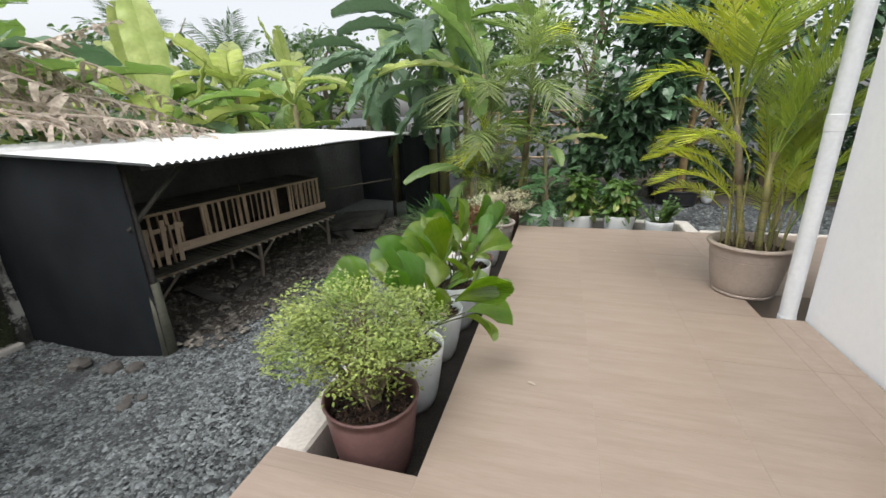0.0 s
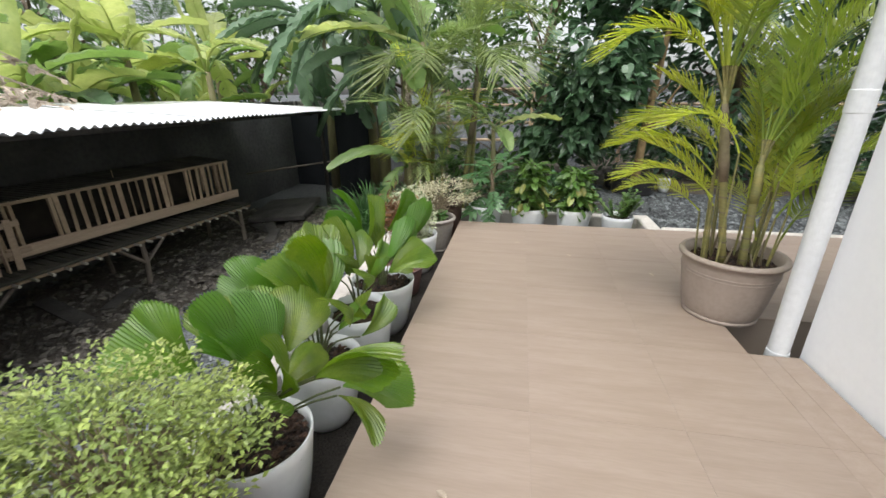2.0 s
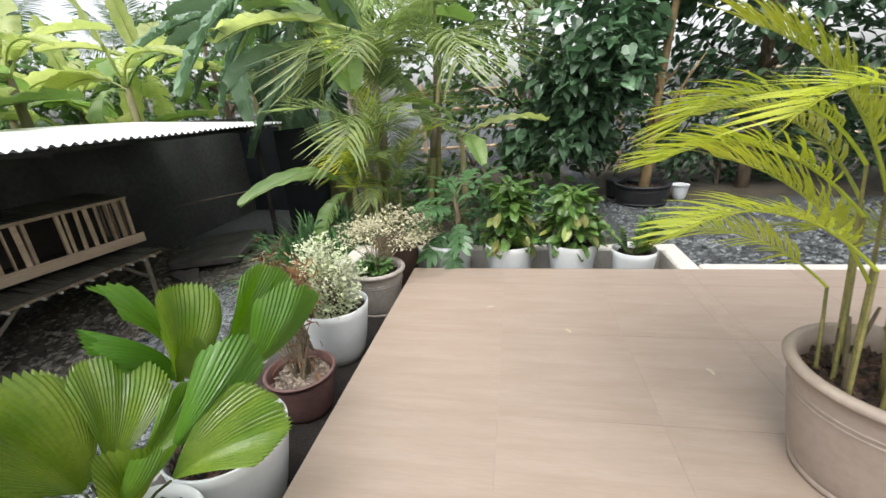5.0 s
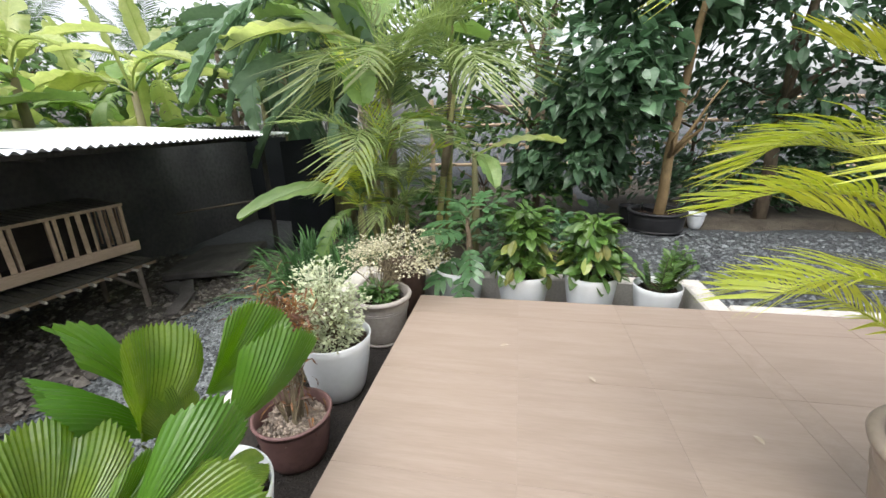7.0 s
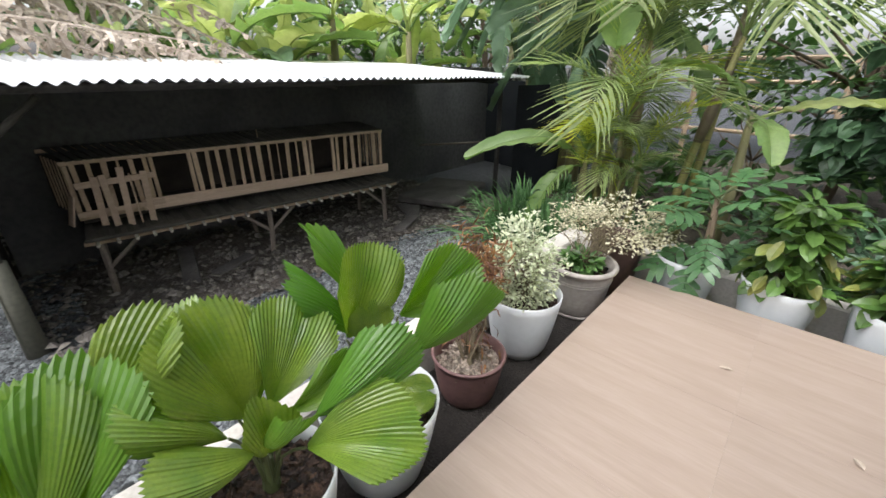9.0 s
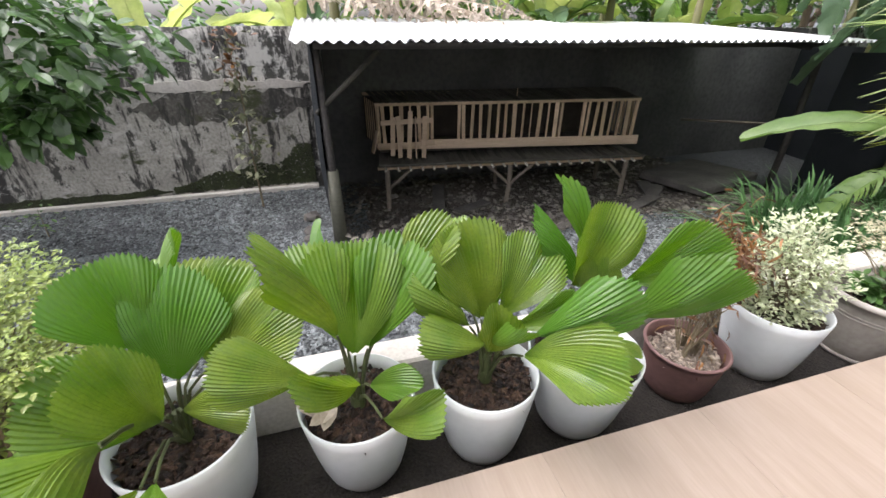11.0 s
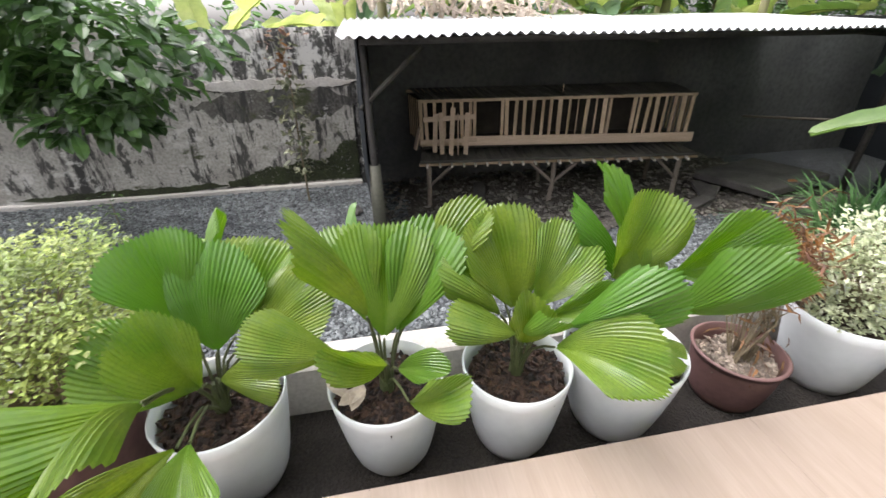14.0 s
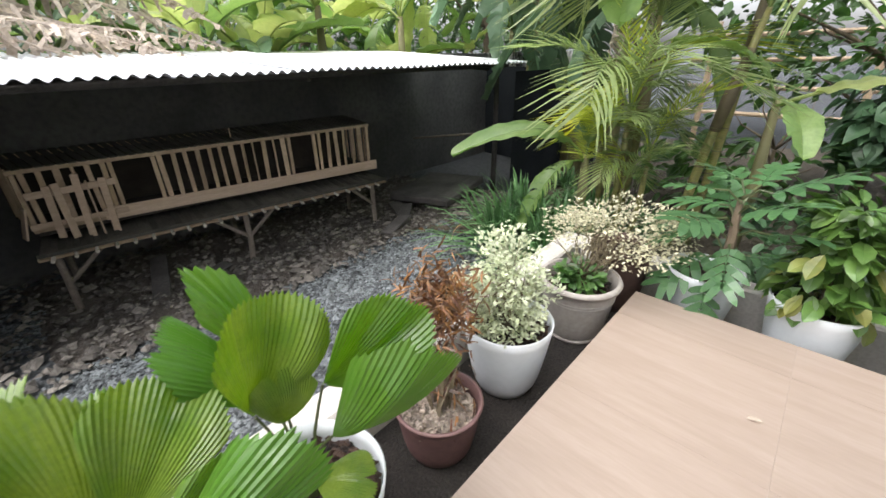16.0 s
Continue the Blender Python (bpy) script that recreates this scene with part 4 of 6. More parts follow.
# ---- pots ----
def pot_parts(t, top, foot, h, mat, lip="plain", soil="mulch", n=44, wall=0.007):
    """Hollow pot with its foot at the thing's origin; soil or mulch inside."""
    outer = []
    for i in range(9):
        u = i / 8
        outer.append((foot + (top - foot) * u ** 0.58, h * u))
    prof = [(0.0, 0.0), (foot - 0.01, 0.0)] + [(r, z + 0.002) for r, z in outer]
    if lip == "rolled":
        prof += [(top + 0.016, h - 0.006), (top + 0.02, h + 0.006), (top + 0.012, h + 0.02), (top - 0.004, h + 0.02)]
    if lip == "band":
        prof += [(top + 0.004, h - 0.004), (top + 0.008, h + 0.004), (top, h + 0.01)]
    inner = [(top - wall, h + (0.018 if lip == "rolled" else 0.006)), (top - wall * 1.6, h - 0.05), (top * 0.86, h * 0.55), (0.0, h * 0.5)]
    body = part("pot", lathe(prof + inner, n).mesh("pot", M[mat], True), None, t)
    if lip == "rolled":
        for z in (0.80, 0.75):
            r = foot + (top - foot) * z ** 0.62
            part("ring", lathe([(r - 0.002, h * z - 0.006), (r + 0.005, h * z), (r - 0.002, h * z + 0.006)], n).mesh("ring", M[mat], True), None, body)
        part("foot_ring", lathe([(foot - 0.005, 0.0), (foot + 0.014, 0.004), (foot + 0.016, 0.02), (foot + 0.006, 0.03)], n).mesh("foot_ring", M[mat], True), None, body)
    sz = h - 0.055
    r = top * 0.93 - wall
    rng = random.Random(int(top * 1000 + h * 977))
    s = lathe([(r, sz - 0.012), (r * 0.75, sz + 0.004), (r * 0.35, sz + 0.012), (0.0, sz + 0.014)], 24)
    for _ in range(230 if top < 0.25 else 420):
        a, q = rng.uniform(0, 6.283), r * math.sqrt(rng.random()) * 0.96
        s.add([(0, 0, 0.006), (1, 0.2, 0), (0.3, 1, 0.0), (-0.8, 0.4, 0), (-0.3, -0.9, 0)], [(0, 1, 2), (0, 2, 3), (0, 3, 4), (0, 4, 1)],
              pose(q * math.cos(a), q * math.sin(a), sz + 0.012, rng.uniform(-35, 35), rng.uniform(-35, 35), rng.uniform(0, 360)) @ Matrix.Diagonal((rng.uniform(0.014, 0.03), rng.uniform(0.009, 0.02), rng.uniform(1.4, 3.2), 1)))
    part("soil", s, M[soil], t, "dark bark mulch filling the pot" if soil == "mulch" else "pale dry husk mulch filling the pot")
    return sz


TROUGH_Z = -0.235

# blades shared by all fan palms, by their width over their length
FANS = []
for k, (half, ribs, cup, arch, lobe, tears, roll) in enumerate(((36, 30, 1.1, 0.08, 0.0, 0, 0.0), (36, 30, 0.7, 0.14, 0.05, 1, 0.5), (29, 26, 1.2, 0.12, 0.0, 0, 0.0), (27, 25, -0.8, 0.16, 0.06, 0, 0.3),
                                                                (20, 18, 1.3, 0.12, 0.0, 0, 0.0), (18, 17, -0.9, 0.18, 0.04, 0, 0.4), (13, 11, 1.3, 0.12, 0.0, 0, 0.0))):
    blade = fan_blade(random.Random(40 + k), half, ribs, cup, arch, 0.8, lobe, tears, roll)
    span = max(p[0] for p in blade.v) - min(p[0] for p in blade.v)
    FANS.append((span, blade.mesh("leaf", M["fan"])))


def fan_palm(x, y, leaves, label, top=0.20, h=0.385, seed=1):
    """leaves: foot and tip of each blade from the pot's foot, its width, the heading that its upper face looks to."""
    rng = random.Random(seed)
    t = thing("potted_fan_palm", (x, y, TROUGH_Z), label, "potted plant", "fan palms along the patio")
    sz = pot_parts(t, top, 0.115, h, "pot_white")
    part("stem", tube([(0, 0, sz - 0.01), (0.004, 0, sz + 0.05), (0, 0.004, sz + 0.12)], [0.027, 0.023, 0.012], 9), M["fan_stalk"], t, "short dark fibrous stem")
    for i, (bx, by, bz, tx, ty, tz, wide, face) in enumerate(leaves):
        wide *= 1.04
        foot, tip = Vector((bx, by, bz)), Vector((tx, ty, tz))
        d = tip - foot
        a = math.atan2(by, bx)
        hub = Vector((0.018 * math.cos(a), 0.018 * math.sin(a), sz + rng.uniform(0.01, 0.08)))
        mid = hub.lerp(foot, 0.5) + Vector((-bx, -by, 0)) * 0.12 + Vector((0, 0, 0.03))
        stalk = part("stalk", tube([hub, hub.lerp(mid, 0.5) + Vector((0, 0, 0.008)), mid, mid.lerp(foot, 0.55) + Vector((0, 0, 0.008)), foot], [0.0062, 0.005, 0.0044, 0.004, 0.0036], 6), M["fan_stalk"], t)
        ratio = wide / d.length
        near = sorted(range(len(FANS)), key=lambda k: abs(FANS[k][0] - ratio))[:2]
        span, me = FANS[near[i % 2]]
        ya = d.normalized()
        up = heading(face, 60 if abs(ya.z) < 0.45 else 22)
        xa = ya.cross(up).normalized()
        za = xa.cross(ya)
        m = Matrix((xa, ya, za)).transposed().to_4x4()
        part("leaf", me, None, stalk, m=Matrix.Translation(foot) @ m @ Matrix.Diagonal((wide / span, d.length, (wide / span + d.length) / 2, 1)))
    return t


fan_palm(-0.277, 1.92, [
    (0.02, 0.05, 0.57, -0.09, 0.09, 0.86, 0.30, 270), (-0.02, -0.01, 0.66, -0.09, -0.07, 0.90, 0.25, 290), (0.0, 0.13, 0.58, -0.12, 0.25, 0.81, 0.22, 245), (0.06, 0.16, 0.60, 0.01, 0.38, 0.76, 0.23, 240),
    (0.08, 0.02, 0.51, 0.11, -0.18, 0.74, 0.22, 290), (0.10, 0.02, 0.52, 0.12, -0.06, 0.79, 0.19, 290), (0.26, -0.01, 0.66, 0.56, -0.11, 0.83, 0.15, 300), (0.26, -0.01, 0.65, 0.55, 0.0, 0.78, 0.11, 270),
    (0.30, 0.04, 0.55, 0.48, -0.11, 0.52, 0.12, 300), (0.30, 0.07, 0.56, 0.54, 0.12, 0.50, 0.18, 270), (0.08, 0.06, 0.52, 0.16, 0.24, 0.60, 0.13, 270), (-0.18, 0.02, 0.60, -0.42, 0.03, 0.78, 0.27, 200), (-0.05, 0.08, 0.56, -0.24, 0.22, 0.76, 0.25, 230)],
    "pleated fan palm with glossy green leaves in a white pot", top=0.192, h=0.375, seed=1)
fan_palm(-0.285, 2.418, [
    (0.03, 0.01, 0.54, -0.14, 0.05, 0.84, 0.30, 270), (0.06, -0.03, 0.65, 0.13, -0.17, 1.01, 0.14, 325), (-0.02, -0.03, 0.56, -0.17, -0.10, 0.83, 0.19, 280), (0.0, 0.05, 0.53, -0.12, 0.21, 0.84, 0.23, 255),
    (-0.08, 0.15, 0.62, -0.15, 0.36, 0.87, 0.18, 235), (0.20, -0.10, 0.66, 0.27, -0.29, 0.78, 0.14, 290), (0.16, 0.01, 0.56, 0.26, -0.13, 0.73, 0.12, 270), (0.08, 0.04, 0.46, 0.18, 0.18, 0.52, 0.11, 270),
    (0.18, 0.06, 0.43, 0.26, 0.22, 0.57, 0.12, 270), (-0.14, -0.02, 0.58, -0.36, -0.04, 0.80, 0.26, 200), (-0.06, 0.10, 0.54, -0.26, 0.24, 0.74, 0.24, 230)],
    "pleated fan palm with bright green leaves in a white pot", top=0.187, h=0.345, seed=2)
fan_palm(-0.26, 2.852, [
    (-0.04, -0.01, 0.55, -0.14, -0.09, 0.87, 0.29, 280), (-0.02, 0.04, 0.56, -0.13, 0.23, 0.77, 0.25, 255), (-0.06, 0.02, 0.54, -0.18, 0.12, 0.78, 0.20, 270), (0.04, -0.08, 0.60, 0.01, -0.25, 0.79, 0.13, 300),
    (0.08, -0.04, 0.56, 0.14, -0.26, 0.68, 0.12, 270), (0.06, -0.02, 0.55, 0.18, 0.05, 0.66, 0.10, 270), (0.02, 0.0, 0.46, 0.06, -0.01, 0.69, 0.13, 270), (0.14, 0.08, 0.61, 0.26, 0.32, 0.79, 0.18, 230),
    (0.04, 0.06, 0.57, 0.08, 0.25, 0.68, 0.12, 270), (0.16, 0.04, 0.56, 0.38, 0.23, 0.61, 0.21, 270), (-0.12, -0.03, 0.56, -0.33, 0.0, 0.78, 0.24, 200)],
    "pleated fan palm with broad green leaves in a white pot", top=0.183, h=0.36, seed=3)
fan_palm(-0.255, 3.24, [
    (-0.14, 0.03, 0.62, -0.24, -0.08, 0.95, 0.13, 285), (-0.07, -0.06, 0.60, -0.08, 0.05, 0.91, 0.27, 270), (-0.10, 0.0, 0.56, -0.18, -0.16, 0.87, 0.22, 310), (-0.04, -0.01, 0.56, -0.03, 0.0, 0.74, 0.15, 270),
    (0.02, 0.08, 0.66, 0.14, 0.30, 0.85, 0.25, 250), (0.10, 0.04, 0.58, 0.30, 0.22, 0.82, 0.27, 265), (0.04, 0.0, 0.40, 0.17, 0.10, 0.40, 0.17, 270)],
    "tall pleated fan palm with dark green leaves in a white pot", top=0.205, h=0.36, seed=4)


# ---- small-leaved shrubs in pots ----
def twiggy(rng, base, radii, centre, count, r0=0.012):
    s = Soup()
    c = Vector(centre)
    for _ in range(count):
        d = heading(rng.uniform(0, 360), rng.uniform(20, 80))
        end = c + Vector((d.x * radii[0], d.y * radii[1], d.z * radii[2])) * rng.uniform(0.5, 0.95)
        b = Vector(base) + Vector((rng.uniform(-1, 1), rng.uniform(-1, 1), 0)) * 0.03
        mid = b.lerp(end, 0.5) + Vector((rng.uniform(-1, 1), rng.uniform(-1, 1), rng.uniform(0, 1))) * 0.05
        tube([b, mid, end], [r0 * 0.6, r0 * 0.35, r0 * 0.12], 4, s, False)
        for _ in range(2):
            e2 = mid.lerp(end, rng.random()) + Vector((rng.uniform(-1, 1), rng.uniform(-1, 1), rng.uniform(-0.3, 1))) * radii[0] * 0.35
            tube([mid.lerp(end, 0.2), e2], [r0 * 0.25, r0 * 0.1], 4, s, False)
    return s


def lime_shrub():
    rng = random.Random(21)
    t = thing("potted_shrub", (-0.285, 1.47, TROUGH_Z), "bushy lime-green small-leaved shrub in a maroon pot", "potted plant")
    sz = pot_parts(t, 0.205, 0.14, 0.39, "pot_maroon", "band")
    part("branching", twiggy(rng, (0, 0, sz), (0.36, 0.35, 0.34), (-0.03, 0.02, sz + 0.18), 64, 0.014), M["twig"], t)
    s = bush(rng, 10500, (0.38, 0.37, 0.18), (-0.05, 0.02, sz + 0.385), 0.0195, LEAF_SMALL, None, 0.5, (-25, 45), 260, loose=0.2)
    bush(rng, 900, (0.30, 0.30, 0.17), (-0.02, 0.04, sz + 0.22), 0.024, LEAF_SMALL, s, 0.4, (-30, 45))
    part("crown", s, M["shrub_lime"], t, "dense crown of tiny lime-green leaves")


def red_croton():
    rng = random.Random(22)
    t = thing("potted_croton", (-0.28, 3.77, TROUGH_Z), "red and orange narrow-leaved croton in a small maroon pot", "potted plant")
    sz = pot_parts(t, 0.160, 0.115, 0.225, "pot_maroon", "band", "husk")
    part("branching", twiggy(rng, (0, 0, sz), (0.10, 0.10, 0.26), (-0.03, 0.05, sz + 0.18), 18, 0.010), M["twig"], t)
    s = Soup()
    for _ in range(1000):
        p = Vector((-0.03 + rng.gauss(0, 0.06), 0.05 + rng.gauss(0, 0.06), sz + 0.43 + rng.gauss(0, 0.075)))
        scatter(s, LEAF_STRAP, p, rng.uniform(0, 360), rng.uniform(-40, 70), rng.uniform(0.035, 0.072), rng.uniform(-80, 80))
    for _ in range(30):
        p = Vector((rng.gauss(0, 0.05), 0.03 + rng.gauss(0, 0.05), sz + 0.10 + rng.gauss(0, 0.04)))
        scatter(s, LEAF_STRAP, p, rng.uniform(0, 360), rng.uniform(-70, 0), rng.uniform(0.06, 0.11), rng.uniform(-60, 60))
    part("crown", s, M["croton"], t, "tuft of twisted red, orange and dark leaves")


def cream_bush():
    rng = random.Random(23)
    t = thing("potted_variegated_shrub", (-0.283, 4.22, TROUGH_Z), "cream and green variegated shrub in a white pot", "potted plant")
    sz = pot_parts(t, 0.193, 0.12, 0.345, "pot_white")
    part("branching", twiggy(rng, (0, 0, sz), (0.18, 0.18, 0.34), (-0.02, 0.02, sz + 0.12), 26, 0.010), M["twig"], t)
    s = bush(rng, 2300, (0.21, 0.22, 0.25), (-0.03, 0.02, sz + 0.26), 0.028, LEAF_SMALL, None, 0.3, (-30, 60), 26)
    bush(rng, 800, (0.14, 0.15, 0.10), (0.02, -0.03, sz + 0.08), 0.026, LEAF_SMALL, s, 0.3, (-40, 40))
    part("crown", s, M["varieg"], t, "fluffy cream and green leaves")


def pale_bush():
    rng = random.Random(24)
    t = thing("potted_pale_shrub", (-0.225, 4.79, TROUGH_Z), "spreading pale pink and cream shrub in a grey pot", "potted plant")
    sz = pot_parts(t, 0.19, 0.13, 0.315, "pot_grey", "rolled")
    part("branching", twiggy(rng, (0, 0.05, sz), (0.34, 0.36, 0.22), (0.0, 0.20, sz + 0.12), 40, 0.009), M["twig"], t)
    s = bush(rng, 2500, (0.38, 0.36, 0.13), (0.06, 0.24, sz + 0.27), 0.0255, LEAF_SMALL, None, 0.35, (-30, 50), 34)
    part("crown", s, M["varieg_dry"], t, "loose crown of pale cream leaves on brown twigs")
    g = bush(rng, 160, (0.12, 0.12, 0.07), (0.0, 0.0, sz + 0.06), 0.06, LEAF_OVAL, None, 0.2)
    part("undergrowth", g, M["mid_leaf"], t)
    t = thing("pot", (-0.17, 5.20, TROUGH_Z), "brown plastic pot with bare soil in the planter corner", "pot")
    pot_parts(t, 0.165, 0.12, 0.38, "pot_brown", "band")


lime_shrub()
red_croton()
cream_bush()
pale_bush()


# ---- white pots at the far edge ----
def split_leaf_blade():
    """A deeply lobed leaf, built along +y."""
    s = Soup()
    tube([(0, 0, 0), (0, 0.5, 0.03), (0, 1.0, -0.1)], [0.02, 0.014, 0.004], 4, s)
    for i in range(5):
        t = 0.04 + i * 0.2
        ln = 0.62 * math.sin(math.pi * (0.22 + 0.66 * (1 - t))) ** 0.7
        for sx in (-1, 1):
            a = radians(20 + 45 * t)
            d = Vector((sx * math.cos(a), math.sin(a), 0))
            w = Vector((-sx * math.sin(a), math.cos(a), 0)) * 0.092
            b = Vector((0, t, 0.03 * math.sin(3 * t) - 0.1 * t * t))
            k = len(s.v)
            for f, g in ((0, 0.8), (0.4, 1.0), (0.8, 0.8), (1.0, 0.1)):
                c = b + d * ln * f + Vector((0, 0, 0.08 * f - 0.2 * f * f))
                s.v.extend([tuple(c - w * g), tuple(c + w * g)])
            for q in range(3):
                f = (k + 2 * q, k + 2 * q + 1, k + 2 * q + 3, k + 2 * q + 2)
                s.f.append(f if sx < 0 else f[::-1])
    return s


def white_pot_plants():
    rng = random.Random(31)
    blade = split_leaf_blade().mesh("leaf", M["philo"])
    t = thing("potted_philodendron", (0.24, 5.25, TROUGH_Z), "split-leaf philodendron climbing from a white pot", "potted plant", "white pots at the patio end")
    sz = pot_parts(t, 0.18, 0.115, 0.355, "pot_white")
    part("stem", tube([(0.06, 0.03, sz - 0.02), (0.07, 0.03, sz + 0.2), (0.05, 0.05, sz + 0.42)], [0.028, 0.024, 0.012], 8), M["bark"], t)
    for i in range(17):
        az, zz = i * 137.5 % 360, sz + 0.06 + 0.40 * (i / 16)
        base = Vector((0.06, 0.04, zz))
        tip = base + heading(az, 25) * rng.uniform(0.10, 0.2)
        stalk = part("stalk", tube([base, base.lerp(tip, 0.5) + Vector((0, 0, 0.03)), tip], 0.005, 5), M["fan_stalk"], t)
        part("leaf", blade, None, stalk, m=leaf_pose(tip, az, rng.uniform(-40, 20) + 20 * (i / 16), rng.uniform(-20, 20)) @ Matrix.Scale(rng.uniform(0.18, 0.27), 4))
    tip = Vector((0.04, -0.20, sz + 0.05))
    stalk = part("stalk", tube([(0.06, 0.0, sz + 0.08), tip], 0.005, 5), M["fan_stalk"], t)
    part("leaf", blade, None, stalk, m=leaf_pose(tip, 200, -62) @ Matrix.Scale(0.19, 4))

    for x, top, h, tall, seed, mat in ((0.70, 0.187, 0.35, 0.46, 1, "zz_leaf"), (1.16, 0.178, 0.35, 0.42, 2, "zz_leaf")):
        r2 = random.Random(seed + 60)
        t = thing("potted_bush", (x, 5.24, TROUGH_Z), "leafy green and yellow-tipped foliage plant in a white pot", "potted plant", "white pots at the patio end")
        sz = pot_parts(t, top, 0.115, h, "pot_white")
        part("branching", twiggy(r2, (0, 0, sz), (0.12, 0.12, tall), (0, 0, sz), 14, 0.012), M["twig"], t)
        s = Soup()
        for _ in range(300):
            zz = r2.random()
            rad = 0.17 * (1 - 0.55 * zz) * math.sqrt(r2.random())
            a = r2.uniform(0, 360)
            p = Vector((0, 0, sz + 0.05 + tall * zz)) + heading(a, 0) * rad
            scatter(s, LEAF_OVAL, p, a + r2.uniform(-40, 40), r2.uniform(-65, 30), r2.uniform(0.08, 0.145), r2.uniform(-30, 30))
        part("crown", s, M[mat], t, "dense hanging oval leaves")
        s = Soup()
        for _ in range(26):
            a = r2.uniform(0, 360)
            p = Vector((0, 0, sz + r2.uniform(0.02, 0.34))) + heading(a, 0) * r2.uniform(0.12, 0.2)
            scatter(s, LEAF_OVAL, p, a, r2.uniform(-75, -10), r2.uniform(0.09, 0.13), r2.uniform(-20, 20))
        part("yellow_foliage", s, M["yellow_leaf"], t, "yellowing outer leaves")

    r2 = random.Random(77)
    t = thing("potted_upright_plant", (1.588, 5.21, TROUGH_Z), "small plant with upright glossy leaflets in a white pot", "potted plant", "white pots at the patio end")
    sz = pot_parts(t, 0.155, 0.10, 0.30, "pot_white")
    s, st = Soup(), Soup()
    for i in range(15):
        a, e = r2.uniform(0, 360), r2.uniform(48, 84)
        ln = r2.uniform(0.20, 0.34)
        b = Vector((0, 0, sz)) + heading(a, 0) * 0.04
        tube([b, b + heading(a, e) * ln * 0.5 + Vector((0, 0, 0.02)), b + heading(a, e) * ln], [0.006, 0.005, 0.002], 5, st)
        for j in range(16):
            p = b + heading(a, e) * ln * (0.2 + 0.8 * j / 15)
            scatter(s, LEAF_OVAL, p, a + (70 if j % 2 else -70), 30, r2.uniform(0.05, 0.075), r2.uniform(-20, 20))
    part("stem_cluster", st, M["fan_stalk"], t)
    part("foliage", s, M["zz_leaf"], t, "glossy paired leaflets")


white_pot_plants()


# ---- areca palms ----
FRONDS = {}
for tone in ("areca", "areca_yellow"):
    FRONDS[tone] = [frond(random.Random(70 + k), 1.0, 30, 0.33, bend, v, 0.0155, h).mesh("frond", M[tone])
                    for k, (bend, v, h) in enumerate(((75, 22, 0.8), (115, 14, 1.1), (150, 6, 1.3), (35, 34, 0.5)))]


POT_FRONDS = {tone: [frond(random.Random(90 + k), 1.0, 46, 0.27, bend, v, 0.0155, h).mesh("frond", M[tone])
                     for k, (bend, v, h) in enumerate(((50, 34, 0.45), (85, 26, 0.6), (115, 20, 0.8), (24, 38, 0.3)))] for tone in ("areca_pot", "areca_yellow")}


def palm_crown(t, rng, tip, count, size, tone, lean=0.0, rise=(15, 80), shapes=(0, 1, 2, 3), az0=0.0):
    for i in range(count):
        az = az0 + i * 137.5 + rng.uniform(-18, 18)
        el = rise[0] + (rise[1] - rise[0]) * (i + 0.5) / count + rng.uniform(-6, 6)
        k = 3 if el > 80 else rng.choice(shapes[:3])
        tn = "areca_yellow" if el > 62 and rng.random() < 0.3 else tone
        part("frond", FRONDS[tn][k], None, t, m=leaf_pose(tip, az, el, rng.uniform(-12, 12)) @ Matrix.Scale(size * rng.uniform(0.8, 1.15), 4))


def cane(t, base, tip, r, rng, sheath=True):
    base, tip = Vector(base), Vector(tip)
    mid = base.lerp(tip, 0.5) + Vector((rng.uniform(-1, 1), rng.uniform(-1, 1), 0)) * 0.03
    pts = [base, base.lerp(mid, 0.5), mid, mid.lerp(tip, 0.5), tip]
    c = part("cane", tube(pts, [r * 1.2, r, r * 0.95, r * 0.85, r * 0.5], 9).mesh("cane", M["cane"], True), None, t, "ringed yellow-green cane")
    n = 7
    for i in range(1, n):
        p = pts[0].lerp(pts[2], i / n)
        part("node_ring", tube([p - Vector((0, 0, 0.004)), p + Vector((0, 0, 0.004))], r * 1.18, 9), M["cane_base"], c)
    if sheath:
        a, b = mid.lerp(tip, 0.15), mid.lerp(tip, 0.75)
        part("sheath", tube([a, a.lerp(b, 0.4), b], [r * 1.05, r * 1.35, r * 0.7], 9).mesh("sheath", M["cane_base"], True), None, c, "dry brown leaf sheath")


